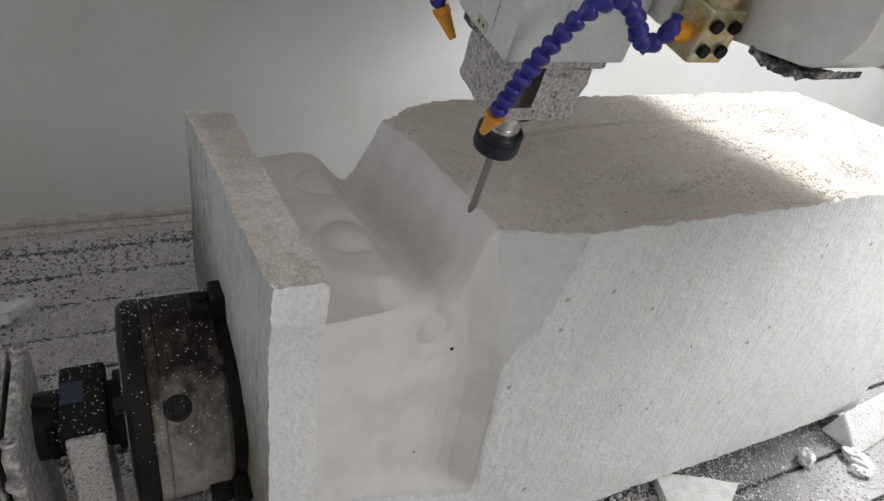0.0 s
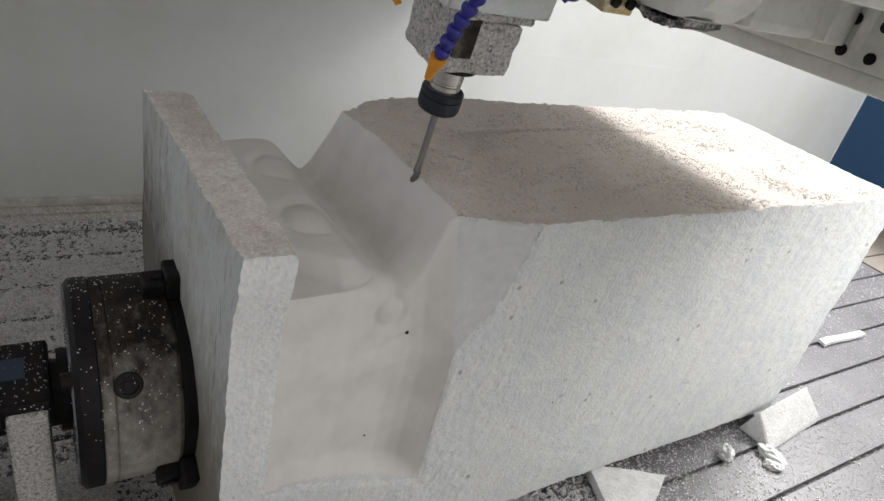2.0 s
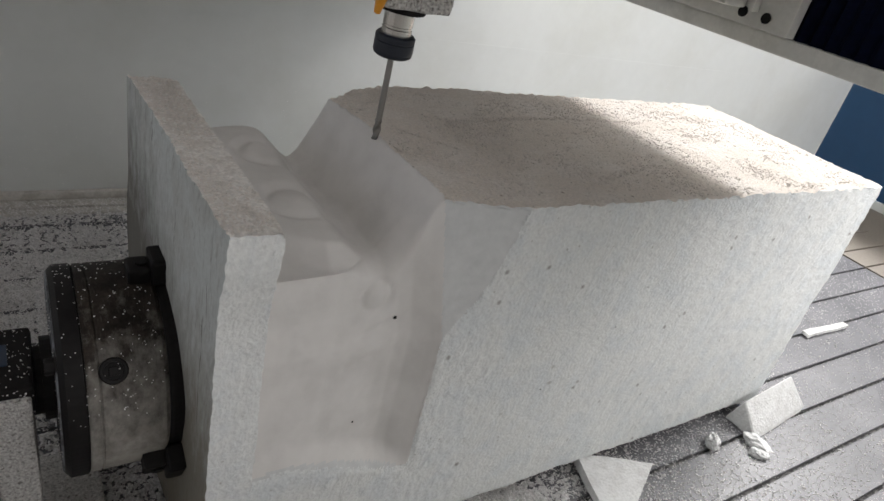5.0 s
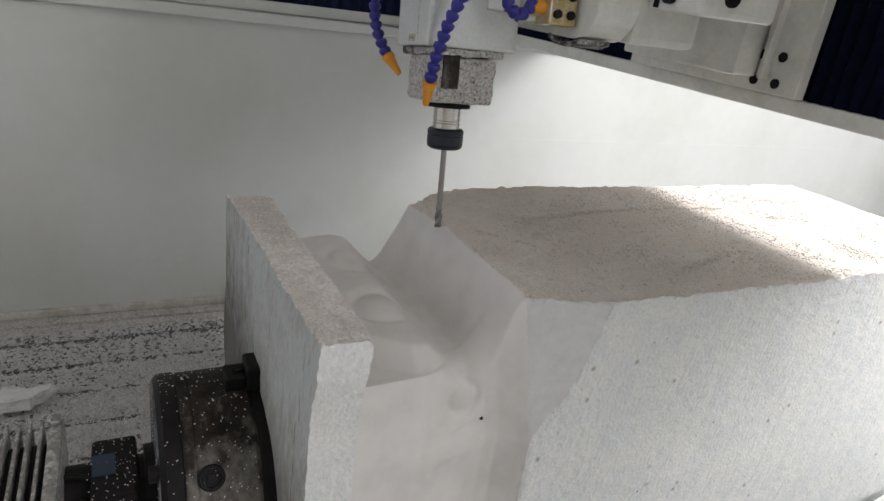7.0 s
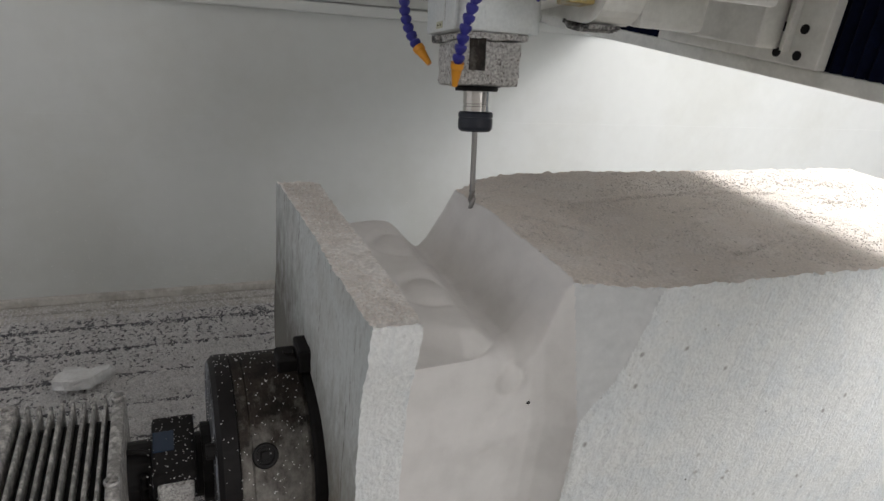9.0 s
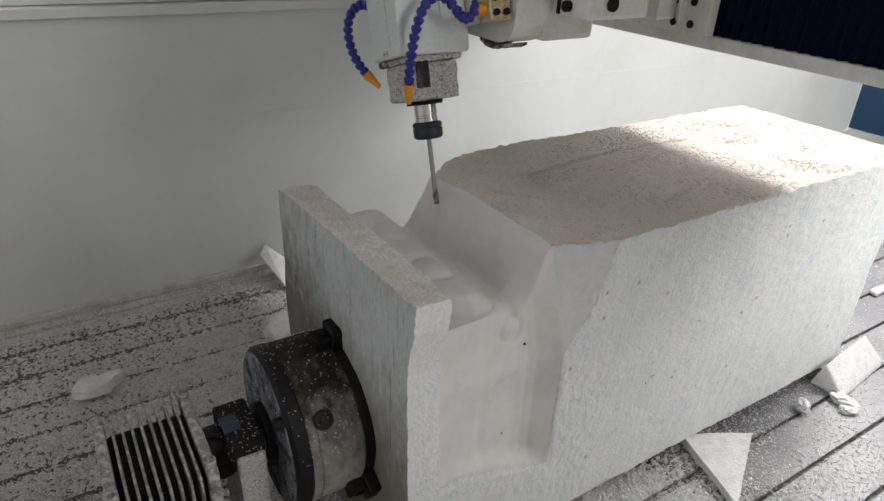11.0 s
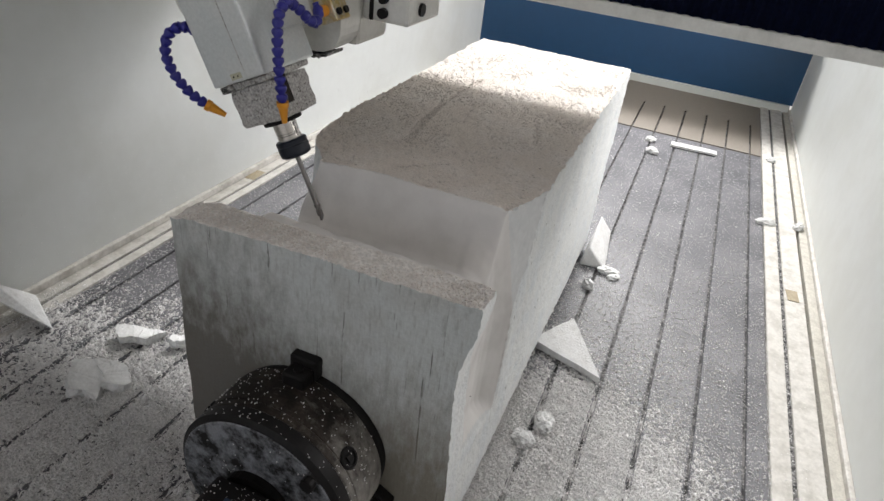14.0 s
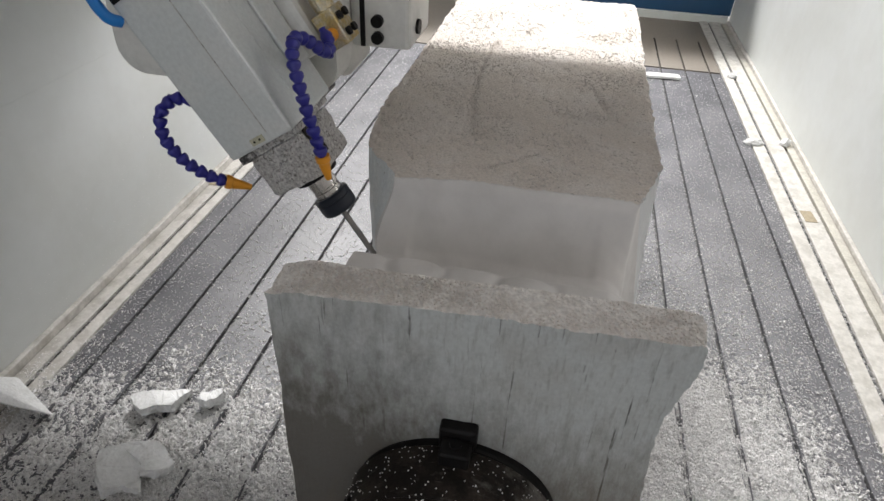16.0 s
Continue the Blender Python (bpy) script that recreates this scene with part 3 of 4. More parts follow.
def y_carriage():
    """Origin at the head's pivot line, on the beam."""
    c = base("cross_carriage", pose(0, 0.1, 0), "cream carriage plate on the gantry beam with four bolt holes", "carriage")
    part("plate", box(0.965, 0.992, -0.168, 0.30, 0.959, 1.78, 0.003), CREAM, c)
    part("rib", box(0.90, 0.9645, -0.07, 0.26, 0.985, 1.7, 0.006), CREAM, c)
    part("guide_edge", box(0.945, 0.9646, -0.098, -0.088, 0.985, 1.6, 0.001), CREAM, c)
    for y in (-0.068, -0.118):
        for z in (1.03, 0.98):
            part("bolt_hole", moved(lathe([(0.001, 0.0), (0.0095, 0.0), (0.0095, 0.003), (0.006, 0.0032), (0.005, 0.0012), (0.001, 0.0012)], 18, "x"), x=0.9625, y=y - 0.0, z=z), BLACK, c)
    return c


def z_slide():
    """Origin at the head's pivot."""
    z = base("vertical_slide", pose(0, 0.1, 1.2), "cream cast slide that carries the tilting spindle", "slide")
    r, out = 0.05, []
    for cy, a0 in ((-0.15, 180), (0.15, 270)):
        for k in range(7):
            a = radians(a0 + 15 * k)
            out.append((cy + r * math.cos(a), -0.165 + r * math.sin(a)))
    out += [(0.20, 0.62), (-0.20, 0.62)]
    part("front_plate", moved(extrude_outline(out, 0.075, "x"), x=0.565 - 0.075 - 0.045), CREAM, z)
    part("body", box(0.5205, 0.655, -0.195, 0.19, -0.212, 0.60, 0.012), CREAM, z)
    part("arm", box(0.655, 0.93, -0.12, 0.16, 0.02, 0.60, 0.012), CREAM, z)
    b = part("guide_block", box(0.535, 0.69, -0.300, -0.196, -0.158, 0.02, 0.008), CREAM, z)
    part("dark_gap", box(0.531, 0.5345, -0.222, -0.214, -0.155, 0.015), BLACK, b)
    for zz in (-0.11, -0.155 + 0.02):
        part("block_bolt", moved(lathe([(0.003, -0.008), (0.0105, -0.008), (0.0105, 0.002), (0.003, 0.002)], 14, "x"), x=0.532, y=-0.245, z=zz if zz > -0.12 else -0.138), BLACK, b)
    part("side_bolt", moved(lathe([(0.003, 0.0), (0.013, 0.0), (0.013, 0.006), (0.009, 0.007), (0.003, 0.007)], 18, "y"), x=0.59, y=-0.3055, z=-0.13), BLACK, b)
    part("rod", moved(lathe([(0.008, 0.0), (0.013, 0.0), (0.013, 0.4), (0.008, 0.4)], 14), x=0.60, y=-0.26, z=0.019), STEEL, b)
    seal = bmesh.new()
    bmesh.ops.create_grid(seal, x_segments=20, y_segments=4, size=1)
    for v in seal.verts:
        u = v.co.x
        v.co = Vector((0.47 + 0.03 * v.co.y, -0.135 + 0.04 * u, -0.213 - 0.009 * (1 - u * u) + 0.004 * noise.noise(Vector((u * 9, v.co.y * 4, 3)))))
    bmesh.ops.solidify(seal, geom=seal.faces[:], thickness=0.006)
    part("wiper_seal", seal, SEAL, z, "worn black wiper seal clogged with dust")
    return z


def knuckle():
    """One ball-and-cup piece of a jointed coolant hose."""
    return lathe([(0.003, -0.002), (0.0090, -0.001), (0.0102, 0.002), (0.0096, 0.006), (0.0064, 0.0110), (0.0052, 0.0135), (0.0062, 0.017), (0.003, 0.018)], 14)


def hose(h, points, name="coolant_hose"):
    """A chain of knuckles and a nozzle at its last point."""
    host = part(name, moved(knuckle(), *points[0]), HOSE, h, "jointed dark blue plastic hose")
    me = None
    places = spaced(points, 0.0152)
    for p, d in places[:-2]:
        if me is None:
            bm = knuckle()
            for f in bm.faces:
                f.smooth = True
            me = bpy.data.meshes.new("knuckle")
            bm.to_mesh(me)
            bm.free()
            me.materials.append(HOSE)
        k = new("knuckle", me)
        k.parent = host
        k.matrix_local = Matrix.Translation(p) @ d.to_track_quat("Z", "Y").to_matrix().to_4x4()
    p, d = places[-2]
    nz = lathe([(0.004, -0.004), (0.0105, -0.004), (0.0105, 0.004), (0.0088, 0.006), (0.0045, 0.034), (0.0025, 0.034)], 18)
    n = part("nozzle", nz, ORANGE, host, "orange plastic nozzle")
    n.matrix_local = Matrix.Translation(p) @ d.to_track_quat("Z", "Y").to_matrix().to_4x4()


def head():
    """Origin at the middle of the collet nut's lower rim, z along the spindle."""
    h = base("spindle_head", pose(0.31, 0.1, 0.781), "grey tilting milling spindle with blue coolant hoses", "spindle")
    part("collet_nut", lathe([(0.012, 0.001), (0.024, 0), (0.0285, 0.003), (0.030, 0.008), (0.030, 0.022), (0.0285, 0.0225), (0.0285, 0.024), (0.030, 0.0245), (0.030, 0.031), (0.027, 0.034), (0.02, 0.034)], 40), NUT, h)
    t = part("milling_tool", lathe([(0.0045, -0.106), (0.0048, -0.100), (0.0048, 0.005)], 20), SHANK, h, "long grey steel shank")
    fl = bmesh.new()
    for i in range(24):
        z = -0.135 + 0.032 * i / 23
        for k in range(12):
            a = 2 * math.pi * k / 12
            r = 0.0056 + 0.0011 * math.cos(2 * (a - i * 0.22))
            fl.verts.new((r * math.cos(a), r * math.sin(a), z))
    fl.verts.ensure_lookup_table()
    for i in range(23):
        for k in range(12):
            fl.faces.new([fl.verts[j] for j in (i * 12 + k, i * 12 + (k + 1) % 12, (i + 1) * 12 + (k + 1) % 12, (i + 1) * 12 + k)])
    fl.faces.new([fl.verts[k] for k in range(11, -1, -1)])
    part("flutes", fl, TOOL, t, "dark spiral cutting edges")
    part("collar", lathe([(0.015, 0.034), (0.0225, 0.034), (0.0225, 0.042), (0.0215, 0.043), (0.0215, 0.046), (0.0225, 0.047), (0.0225, 0.069), (0.015, 0.069)], 40), STEEL, h)
    part("gasket", lathe([(0.015, 0.068), (0.036, 0.068), (0.037, 0.071), (0.036, 0.076), (0.015, 0.076)], 32), BLACK, h)
    part("nose", crusted(box(-0.054, 0.056, -0.05, 0.05, 0.077, 0.148, 0.008), 0.0022, 5), CLOGGED, h, "spindle nose caked in white dust")
    part("nose_flange", crusted(box(-0.056, 0.066, -0.055, 0.055, 0.1485, 0.1595, 0.003), 0.0022, 5), CLOGGED, h)
    part("nose_gap", box(-0.040, -0.012, -0.0535, -0.049, 0.10, 0.160, 0.001), CHUCK, h)
    part("clip", box(-0.064, -0.048, 0.030, 0.056, 0.146, 0.159, 0.003), SEAL, h)
    hs = part("housing", box(-0.072, 0.082, -0.060, 0.060, 0.160, 0.66, 0.005), HEADPAINT, h)
    part("cover_seam", box(-0.02, -0.0185, -0.0606, -0.0597, 0.175, 0.65), HEADPAINT, hs)
    part("cover_seam", box(-0.0726, -0.0717, -0.0215, -0.020, 0.175, 0.65), CLOGGED, hs)
    part("side_cover", box(0.02, 0.076, -0.0655, -0.0602, 0.22, 0.64, 0.003), HEADPAINT, hs)
    part("warning_sticker", box(-0.0731, -0.0722, -0.012, 0.012, 0.1655, 0.176, 0.0002), STICKER, hs, "small yellow sticker")
    for y in (-0.006, 0.004):
        part("printed_bar", box(-0.0736, -0.0731, y, y + 0.003, 0.169, 0.172), CHUCK, hs)
    part("yoke", box(0.0825, 0.172, -0.088, 0.125, 0.215, 0.66, 0.012), CREAM, h)
    part("yoke_bolt", moved(lathe([(0.003, 0.0), (0.011, 0.0), (0.011, 0.008), (0.003, 0.008)], 14, "y"), x=0.164, y=-0.100, z=0.29), BLACK, h)
    part("yoke_bolt", moved(lathe([(0.003, -0.006), (0.011, -0.006), (0.011, 0.002), (0.003, 0.002)], 14, "x"), x=0.0805, y=-0.076, z=0.40), BLACK, h)
    mf = part("manifold", box(0.088, 0.136, -0.131, -0.093, 0.205, 0.262, 0.003), BRASS, h, "brass air manifold with screws")
    for x in (0.100, 0.124):
        for z in (0.220, 0.246):
            part("screw", moved(lathe([(0.002, 0.0), (0.0065, 0.0), (0.0065, 0.006), (0.002, 0.006)], 12, "y"), x=x, y=-0.1365, z=z), BLACK, mf)
    part("valve", moved(lathe([(0.004, 0.262), (0.016, 0.262), (0.016, 0.285), (0.011, 0.288), (0.011, 0.31), (0.015, 0.312), (0.015, 0.335), (0.004, 0.335)], 16), x=0.11, y=-0.114), BRASS, mf)
    part("red_lever", box(0.100, 0.122, -0.135, -0.1295, 0.285, 0.345, 0.003), RED, mf, "red valve lever")
    part("elbow", moved(lathe([(0.004, 0.0), (0.010, 0.0), (0.010, 0.022), (0.004, 0.022)], 14, "x"), x=0.067, y=-0.112, z=0.228), ORANGE, mf)
    part("air_tube", tube_mesh([(0.11, -0.114, 0.335), (0.11, -0.112, 0.38), (0.10, -0.095, 0.42), (0.08, -0.08, 0.47), (0.0, -0.075, 0.50)], 0.006), TUBE, h)
    part("air_tube", tube_mesh([(0.0, 0.04, 0.50), (-0.06, 0.045, 0.475), (-0.09, 0.058, 0.44), (-0.086, 0.066, 0.405), (-0.071, 0.064, 0.39)], 0.008), TUBE, h, "bright blue air tube")
    part("vent_grille", box(-0.0745, -0.0722, 0.01, 0.055, 0.41, 0.50, 0.001), BLACK, hs)
    hose(h, [(0.067, -0.112, 0.228), (0.053, -0.112, 0.216), (0.036, -0.111, 0.219), (0.018, -0.110, 0.240), (-0.006, -0.108, 0.256), (-0.034, -0.104, 0.241), (-0.054, -0.097, 0.203), (-0.066, -0.086, 0.155), (-0.070, -0.074, 0.112), (-0.067, -0.062, 0.086)])
    hose(h, [(-0.060, 0.058, 0.262), (-0.067, 0.078, 0.275), (-0.080, 0.100, 0.270), (-0.091, 0.113, 0.245), (-0.094, 0.113, 0.210), (-0.089, 0.104, 0.174), (-0.077, 0.090, 0.143), (-0.063, 0.074, 0.120)])
    return h


def crusted(bm, amp, cuts):
    """Roughens a block's surface, as caked dust does."""
    bmesh.ops.subdivide_edges(bm, edges=[e for e in bm.edges if e.calc_length() > 0.012], cuts=cuts, use_grid_fill=True)
    for v in bm.verts:
        v.co += noise.noise_vector(v.co * 140) * amp + noise.noise_vector(v.co * 50) * amp
    return bm


# ---- loose foam and dust ----
def slab_piece(name, outline, thick, m, label, category="foam offcut", group="", axis="z", rough=1.0):
    bm = extrude_outline(outline, thick, axis)
    bmesh.ops.subdivide_edges(bm, edges=bm.edges[:], cuts=5, use_grid_fill=True)
    bmesh.ops.triangulate(bm, faces=[f for f in bm.faces if len(f.verts) > 4])
    for v in bm.verts:
        v.co += (noise.noise_vector(v.co * 130) * 0.0025 + noise.noise_vector(v.co * 55) * 0.004 + noise.noise_vector(v.co * 16) * 0.010) * rough
    ob = part(name, bm, FOAM_BIT)
    ob.matrix_world = m
    return tagged(ob, label, category, group)


def lump(x, y, z, sx, sy, sz, seed, label="small white crumb of foam lying on the bed"):
    bm = bmesh.new()
    bmesh.ops.create_icosphere(bm, subdivisions=4, radius=0.5)
    for v in bm.verts:
        q = v.co * 4 + Vector((seed * 7.1, seed * 3.3, 0))
        v.co *= 1 + 0.3 * noise.noise(q) + 0.14 * noise.noise(q * 2.3) + 0.05 * noise.noise(q * 6)
        v.co = Vector((v.co.x * sx, v.co.y * sy, max(v.co.z, -0.32) * sz))
    ob = part("foam_crumb", bm, FOAM_BIT)
    ob.matrix_world = pose(x, y, z + 0.32 * sz, 0, 0, seed * 47 % 180)
    return tagged(ob, label, "foam crumb", "foam crumbs on the bed")


def foam_litter():
    # props under the block's long edge
    slab_piece("foam_wedge", [(0.83, 0.03), (1.0, -0.055), (0.76, -0.185)], 0.022, pose(0, 0, 0.004), "flat triangular white foam offcut under the block", group="foam props", rough=0.3)
    bm = bmesh.new()
    for p in ((1.37, 0.005, 0), (1.385, -0.088, 0), (1.385, -0.015, 0.072), (1.65, -0.06, 0), (1.65, -0.056, 0.024), (1.57, -0.015, 0.118), (1.60, 0.005, 0)):
        bm.verts.new(p)
    bmesh.ops.convex_hull(bm, input=bm.verts[:])
    bmesh.ops.bevel(bm, geom=bm.edges[:], offset=0.003, segments=1, affect="EDGES")
    tagged(part("foam_wedge", bm, FOAM_BIT), "thick white foam wedge propped beside the block", "foam offcut", "foam props")
    # the offcut leaning on the far wall
    bm = bmesh.new()
    for p in ((0.199, 1.211, 0.008), (0.268, 1.352, 0.024), (0.191, 1.392, 0.098), (0.160, 1.36, 0.075)):
        bm.verts.new(p)
        bm.verts.new((p[0] - 0.006, p[1] - 0.004, p[2] + 0.012))
    bmesh.ops.convex_hull(bm, input=bm.verts[:])
    bmesh.ops.bevel(bm, geom=bm.edges[:], offset=0.0015, segments=1, affect="EDGES")
    tagged(part("foam_offcut", bm, FOAM_BIT), "thin white foam offcut leaning against the enclosure wall", "foam offcut")
    for x, y, sx, sy, sz, r in ((0.10, 0.975, 0.15, 0.11, 0.05, 1), (0.13, 0.925, 0.10, 0.07, 0.045, 2), (0.28, 1.0, 0.14, 0.08, 0.04, 3), (0.315, 0.885, 0.055, 0.05, 0.045, 4), (-0.43, 0.955, 0.14, 0.09, 0.05, 5)):
        n = 9
        rr = random.Random(r)
        out = [(sx / 2 * math.cos(2 * math.pi * k / n + 0.2) * rr.uniform(0.6, 1.2), sy / 2 * math.sin(2 * math.pi * k / n + 0.2) * rr.uniform(0.6, 1.2)) for k in range(n)]
        slab_piece("foam_chunk", out, sz * 0.6, pose(x, y, 0.008, 9, -8, 40 * r), "broken white foam chunk lying in the dust", "foam chunk", "broken foam chunks")
    for k, (x, y, sx, sy, sz) in enumerate(((1.235, -0.055, 0.045, 0.035, 0.04), (1.365, -0.10, 0.075, 0.045, 0.032), (1.34, -0.125, 0.05, 0.03, 0.022), (2.88, -0.06, 0.06, 0.05, 0.03), (2.70, -0.09, 0.07, 0.05, 0.035), (2.17, -0.652, 0.08, 0.045, 0.03), (2.2, -0.785, 0.06, 0.04, 0.035), (0.53, -0.088, 0.07, 0.05, 0.04), (0.455, -0.055, 0.06, 0.05, 0.035), (3.0, -0.69, 0.05, 0.04, 0.03))):
        lump(x, y, 0.0, sx, sy, sz, k + 1)
    s = slab_piece("foam_strip", [(0, 0), (0.05, 0.0), (0.055, 0.24), (0.0, 0.24)], 0.012, pose(2.87, -0.41, 0.004, 0, 0, 3), "thin white foam strip lying across the bed", "foam strip", "foam strips", rough=0.35)
    slab_piece("foam_strip", [(0, 0), (0.26, 0.0), (0.26, 0.022), (0.0, 0.025)], 0.012, pose(2.07, 0.175, 0.006, 0, 0, -2), "thin white foam strip lying beside the block", "foam strip", "foam strips", rough=0.35)
    slab_piece("foam_strip", [(0, 0), (0.05, 0.0), (0.05, 0.16), (0.0, 0.16)], 0.012, pose(2.25, 0.62, 0.004, 0, 0, 3), "thin white foam strip lying across the bed", "foam strip", "foam strips", rough=0.35)


def cover(x, y):
    """How thickly the dust lies, from 0 to 1."""
    wob = 0.10 * noise.noise(Vector((x * 3, y * 3, 4)))
    field = 0.60 * (0.45 * step(0.85, 0.35, x + wob) + 0.55 * step(2.0, 0.4, x + wob)) * (1 - 0.35 * step(0.95, 1.25, y) * step(0.2, 0.7, x)) * (1 - 0.45 * step(0.55, 0.8, y) * step(0.15, 0.55, x)) * (1 - 0.45 * step(-0.45, -0.62, y))
    spill = 0.6 * math.exp(-((x - 0.32) / 0.48) ** 2 - ((y + 0.14) / 0.27) ** 2)
    heap = 0.32 * math.exp(-((x - 0.05) / 0.35) ** 2 - ((y - 0.85) / 0.22) ** 2)
    far = 0.12 * step(2.2, 0.8, x)
    bank = 0.06 * step(0.25, 0.0, x) * step(0.45, 0.65, y) * step(1.2, 1.0, y)
    return min(1.0, field + spill + heap + far + bank)


def scatter(name, gx, gy, gz, size, stretch, rng, material, label):
    """Five-cornered slivers, each turned and tipped its own way."""
    m = len(gx)
    shape = np.array([(1, 0, 0), (-0.5, 0.87, 0), (-0.5, -0.87, 0), (0, 0, 1.0), (0, 0, -0.6)])
    tri = np.array([(0, 1, 3), (1, 2, 3), (2, 0, 3), (1, 0, 4), (2, 1, 4), (0, 2, 4)])
    ang, tip = rng.uniform(0, 6.28, m)[:, None], rng.normal(0, 0.4, m)[:, None]
    px = shape[None, :, 0] * stretch[:, None]
    py = np.repeat(shape[None, :, 1], m, 0)
    pz = shape[None, :, 2] * rng.uniform(0.5, 1.0, m)[:, None] + px * np.sin(tip)
    vx = gx[:, None] + size[:, None] * (px * np.cos(ang) - py * np.sin(ang))
    vy = gy[:, None] + size[:, None] * (px * np.sin(ang) + py * np.cos(ang))
    vz = gz[:, None] + size[:, None] * (pz + 0.4)
    vs = np.stack([vx, vy, vz], -1).reshape(-1, 3)
    fs = (tri[None] + 5 * np.arange(m)[:, None, None]).reshape(-1, 3)
    me = bpy.data.meshes.new(name)
    me.vertices.add(len(vs))
    me.vertices.foreach_set("co", vs.ravel())
    me.loops.add(len(fs) * 3)
    me.loops.foreach_set("vertex_index", fs.ravel().astype(np.int32))
    me.polygons.add(len(fs))
    me.polygons.foreach_set("loop_start", (np.arange(len(fs)) * 3).astype(np.int32))
    me.update(calc_edges=True)
    me.materials.append(material)
    return tagged(new(name, me), label, "foam grains", kind="stuff")


def dust():
    nx, ny, g = 540, 470, 0.0042
    x0, y0 = -1.0, -0.645
    xs = x0 + np.arange(nx) * g
    ys = y0 + np.arange(ny) * g
    verts = []
    for y in ys:
        gap = min(abs(y - q) for q in SLOTS)
        for x in xs:
            c = cover(x, y)
            n = noise.noise(Vector((x * 9, y * 9, 1))) * 0.25 + noise.noise(Vector((x * 60, y * 60, 5))) * 0.45 + noise.noise(Vector((x * 118, y * 118, 9))) * 0.8
            h = (c - 0.66) * 0.017 + n * 0.0135 * (1 - 0.6 * step(0.55, 0.95, c) * step(0.3, 0.1, y))
            if gap < 0.010:
                h -= (0.010 - gap) * (4.6 - 2.8 * c + 3.0 * noise.noise(Vector((x * 22, y, 2))))
            verts.append((x, y, max(h, -0.045)))
    idx = np.arange(nx * ny).reshape(ny, nx)
    faces = np.stack([idx[:-1, :-1], idx[:-1, 1:], idx[1:, 1:], idx[1:, :-1]], -1).reshape(-1, 4).tolist()
    me = bpy.data.meshes.new("foam_dust")
    me.from_pydata(verts, [], faces)
    me.materials.append(DUST)
    tagged(new("foam_dust", me), "white foam dust drifted over the machine bed", "dust", kind="stuff")
    # loose grains and shreds
    rng = np.random.default_rng(3)
    n = 620000
    gx, gy = rng.uniform(-1.0, 3.0, n), rng.uniform(-0.78, 1.38, n)
    cov = np.array([cover(a, b) for a, b in zip(gx, gy)])
    slot = np.min(np.abs(gy[:, None] - np.array(SLOTS)[None]), 1) < 0.006
    drift = np.exp(-((gx - 1.1) / 0.6) ** 2) * (gy < 0.05)
    keep = rng.random(n) < (0.07 + 0.16 * drift + 0.62 * cov ** 1.6) * np.where(slot, 0.25, 1.0)
    gx, gy, cov = gx[keep], gy[keep], cov[keep]
    m = len(gx)
    size = rng.uniform(0.0010, 0.0021, m) * np.where(rng.random(m) < 0.05, 1.8, 1.0)
    scatter("foam_grains", gx, gy, np.maximum(0.0, (cov - 0.50) * 0.015) + rng.uniform(0, 0.006, m) * cov, size, rng.uniform(0.9, 2.2 + 2.4 * cov, m), rng, CRUMB, "loose white foam grains scattered over the machine bed")
    # grains on the raw top of the block and on the plate's rim
    n = 30000
    gx, gy = rng.uniform(0.315, X1 - 0.01, n), rng.uniform(0.02, 0.525, n)
    inside = (gy > 0.02 + 0.03 * np.clip((0.44 - gx) / 0.13, 0, 1)) & (gy < 0.445 + 0.08 * np.clip((gx - 0.31) / 0.2, 0, 1))
    gx, gy = gx[inside], gy[inside]
    m = len(gx)
    scatter("foam_top_grains", gx, gy, np.full(m, ZT) + rng.uniform(-0.0022, -0.0006, m), rng.uniform(0.0010, 0.0024, m), rng.uniform(0.8, 2.0, m), rng, TOP_GRAIN, "beige foam grains left on the block's sawn top")
    m = 2600
    gy = rng.uniform(-0.005, 0.515, m)
    gx = rng.uniform(0.0, 0.06, m) - 0.018 * gy / 0.5
    gz = np.array([0.69 - 0.012 * step(0.47, 0.53, b) for b in gy])
    scatter("foam_rim_grains", gx, gy, gz + rng.uniform(-0.0012, 0.0004, m), rng.uniform(0.0009, 0.0024, m), rng.uniform(0.8, 2.0, m), rng, TOP_GRAIN, "pale foam grains on the plate's sawn rim")
    shape = np.array([(1, 0, 0), (-0.5, 0.87, 0), (-0.5, -0.87, 0), (0, 0, 1.0), (0, 0, -0.6)])
    tri = np.array([(0, 1, 3), (1, 2, 3), (2, 0, 3), (1, 0, 4), (2, 1, 4), (0, 2, 4)])
    # flecks stuck on the chuck, its pedestal and the motor
    vs, fs = [], []
    for k in range(2600):
        if k < 420:
            a, x, r = rng.uniform(-2.6, 1.4), rng.uniform(-0.15, -0.03), 0.158
            p = np.array((x, CY + r * math.sin(a) * -1, CZ + r * math.cos(a)))
        elif k < 480:
            a, r = rng.uniform(0, 6.28), rng.uniform(0.05, 0.15)
            p = np.array((-0.1596, CY + r * math.cos(a), CZ + r * math.sin(a)))
        elif k < 600:
            p = np.array((rng.uniform(-0.25, -0.186), rng.uniform(0.185, 0.315), 0.3575)) if k < 570 else np.array((rng.uniform(-0.25, -0.186), 0.1825, rng.uniform(0.312, 0.355)))
        else:
            p = np.array((rng.uniform(-0.9, 2.6), 1.4012, 0.02 + abs(rng.normal(0, 0.14))))
        size = rng.uniform(0.0008, 0.0017) if k < 600 else rng.uniform(0.0006, 0.0019)
        turn = rng.uniform(0, 6.28)
        c, q = math.cos(turn), math.sin(turn)
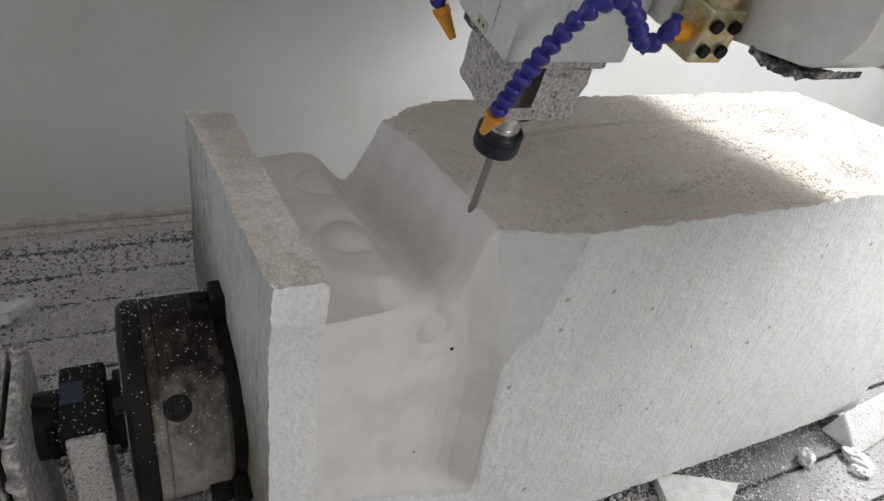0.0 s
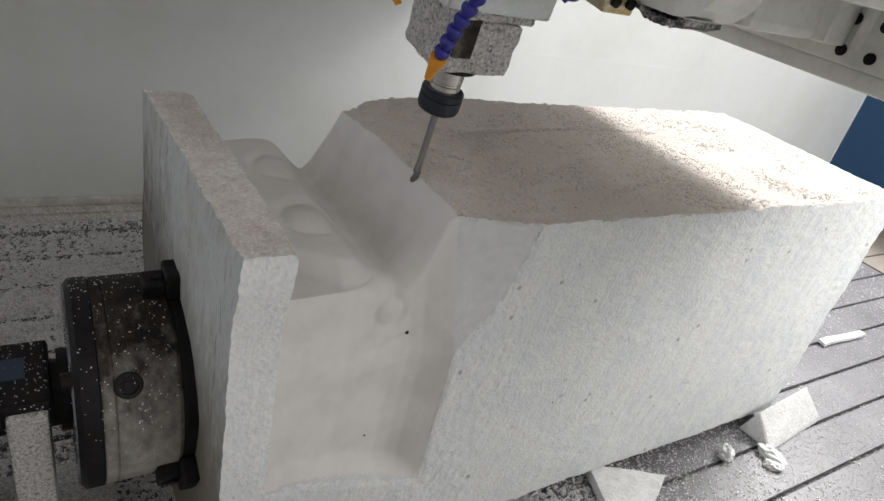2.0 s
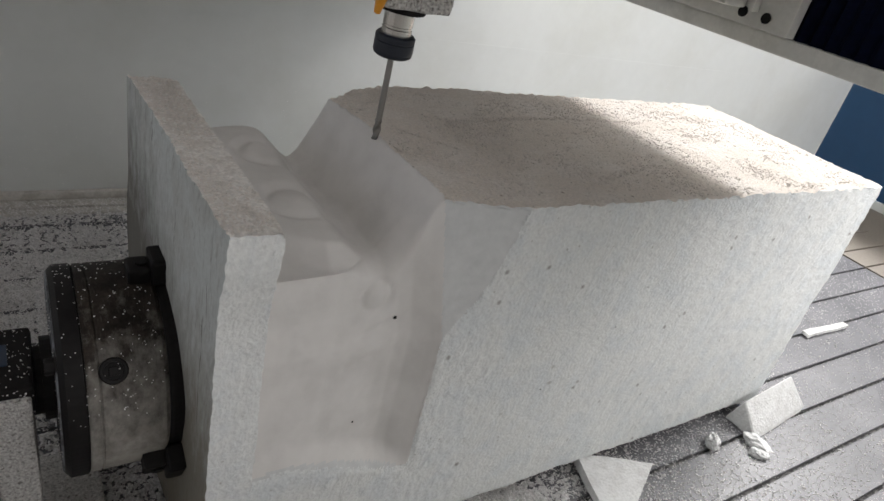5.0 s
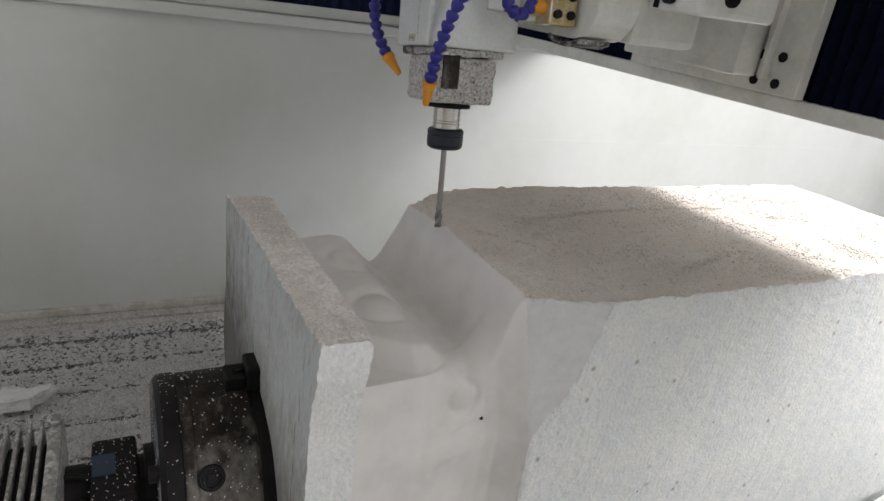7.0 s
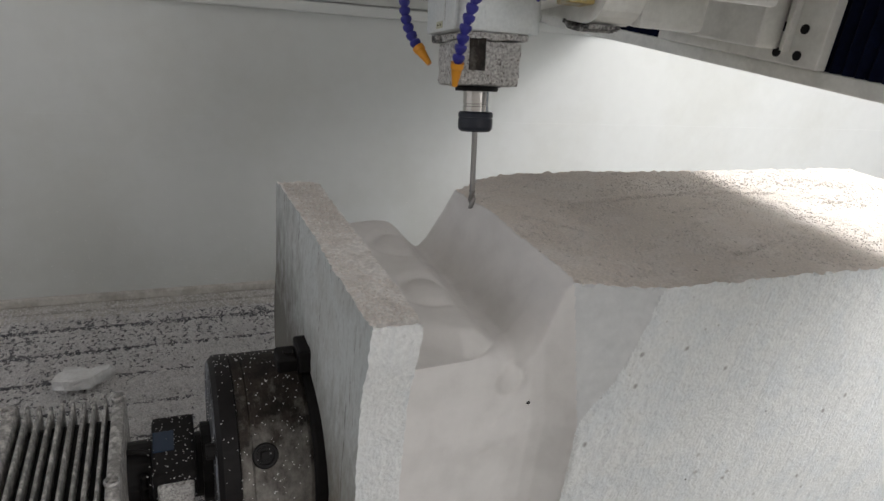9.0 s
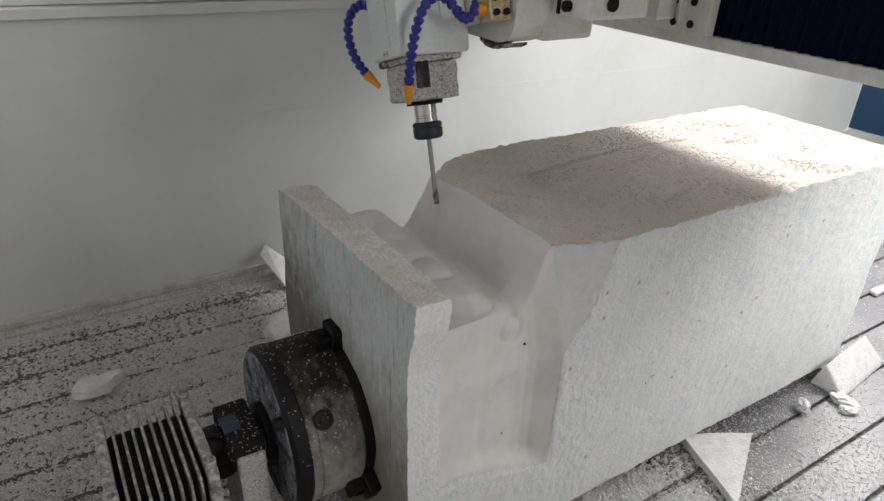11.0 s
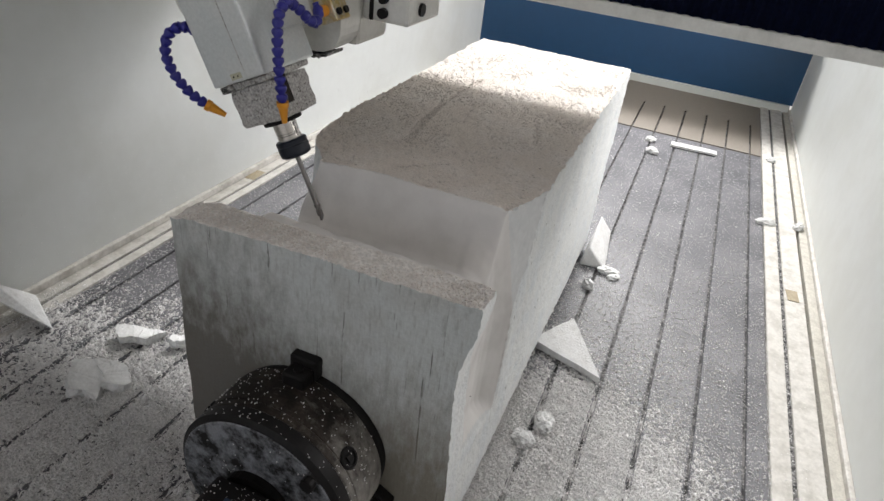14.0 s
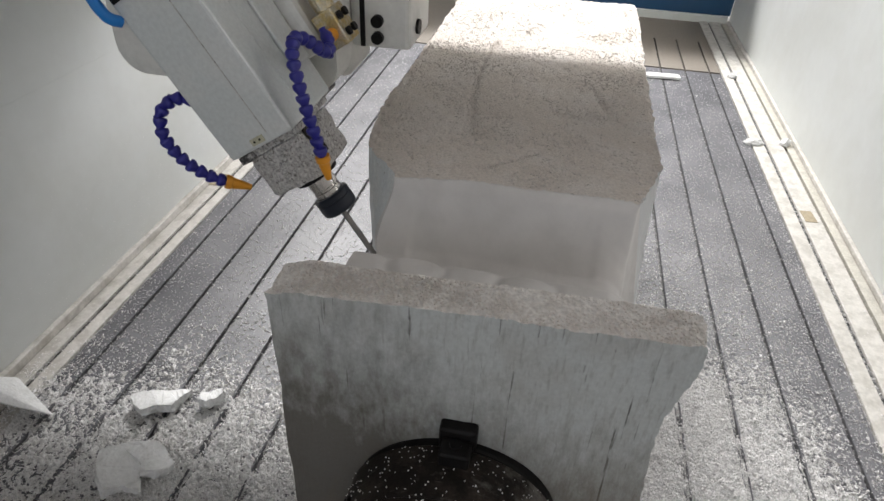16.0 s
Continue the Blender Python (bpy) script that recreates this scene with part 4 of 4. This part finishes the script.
        for sx, sy, sz in shape:
            vs.append((p[0] + size * (sx * c - sy * q), p[1] + size * sz, p[2] + size * (sx * q + sy * c)))
        fs += [tuple(int(v) + 5 * k for v in t) for t in tri]
    me = bpy.data.meshes.new("foam_flecks")
    me.from_pydata(vs, [], fs)
    me.materials.append(CRUMB)
    tagged(new("foam_flecks", me), "white foam flecks stuck on chuck, pedestal and wall", "foam flecks", kind="stuff")


def hall():
    """Plain hall round the machine, with openings for its window band and skylight."""
    w = base("wall_hall", pose(0, 0, 0), "plain pale workshop hall walls", "wall", kind="structure")
    part("floor_slab", box(-5, 10, -2.4, 6, -1.0, -0.9), HALLFLOOR, w)
    part("south_low", box(-5, 10, -2.5, -2.4, -0.9, 1.45), HALL, w)
    part("south_high", box(-5, 10, -2.5, -2.4, 3.15, 6.6), HALL, w)
    part("south_side", box(-5, 1.0, -2.5, -2.4, 1.45, 3.15), HALL, w)
    part("south_side", box(4.3, 10, -2.5, -2.4, 1.45, 3.15), HALL, w)
    part("north", box(-5, 10, 6.0, 6.1, -0.9, 6.6), HALL, w)
    # the west opening is there for the added fill light
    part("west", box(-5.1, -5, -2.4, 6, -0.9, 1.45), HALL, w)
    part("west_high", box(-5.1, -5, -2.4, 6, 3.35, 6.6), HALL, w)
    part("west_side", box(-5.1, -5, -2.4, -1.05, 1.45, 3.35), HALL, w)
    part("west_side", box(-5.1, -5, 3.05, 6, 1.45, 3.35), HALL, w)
    part("east", box(10, 10.1, -2.4, 6, -0.9, 6.6), HALL, w)
    for x0, x1, y0, y1 in ((-5, 6.7, -2.4, 6), (8.3, 10, -2.4, 6), (6.7, 8.3, -2.4, -0.5), (6.7, 8.3, 4.4, 6)):
        part("roof_part", box(x0, x1, y0, y1, 6.6, 6.7), HALL, w)


hall()
table()
enclosure()
patches()
foam_block()
chuck()
motor()
gantry()
CARRIAGE = y_carriage()
SLIDE = z_slide()
HEAD = head()
foam_litter()
dust()

# seconds, nut place (x, y, z) and lean to the far side
HEAD_ROWS = [
    (0, 0.306, 0.094, 0.784, -14.5), (1.5, 0.306, 0.142, 0.797, -10), (3, 0.306, 0.191, 0.806, -6.5), (5.5, 0.305, 0.287, 0.819, 0),
    (7, 0.303, 0.347, 0.819, 6.5), (9, 0.298, 0.397, 0.809, 11.5), (11.5, 0.260, 0.404, 0.768, 18.5), (12, 0.260, 0.415, 0.747, 20),
    (12.5, 0.260, 0.423, 0.733, 21.5), (13, 0.260, 0.435, 0.726, 22.3), (13.5, 0.260, 0.451, 0.708, 23.5), (14, 0.260, 0.467, 0.703, 25.5),
    (14.5, 0.260, 0.489, 0.686, 28), (15, 0.260, 0.499, 0.669, 30), (15.5, 0.260, 0.508, 0.660, 32), (16, 0.260, 0.517, 0.635, 33),
]


PIVOT = 0.45


def motions():
    walk(HEAD, [(t, pose(x, y, z, -a, 0, 0)) for t, x, y, z, a in HEAD_ROWS])
    walk(SLIDE, [(t, pose(x - 0.306, y + PIVOT * math.sin(radians(a)), z + PIVOT * math.cos(radians(a)) - 0.03)) for t, x, y, z, a in HEAD_ROWS])
    walk(CARRIAGE, [(t, pose(0, y + PIVOT * math.sin(radians(a)) - 1.0 * (0.306 - x), 0)) for t, x, y, z, a in HEAD_ROWS])


motions()
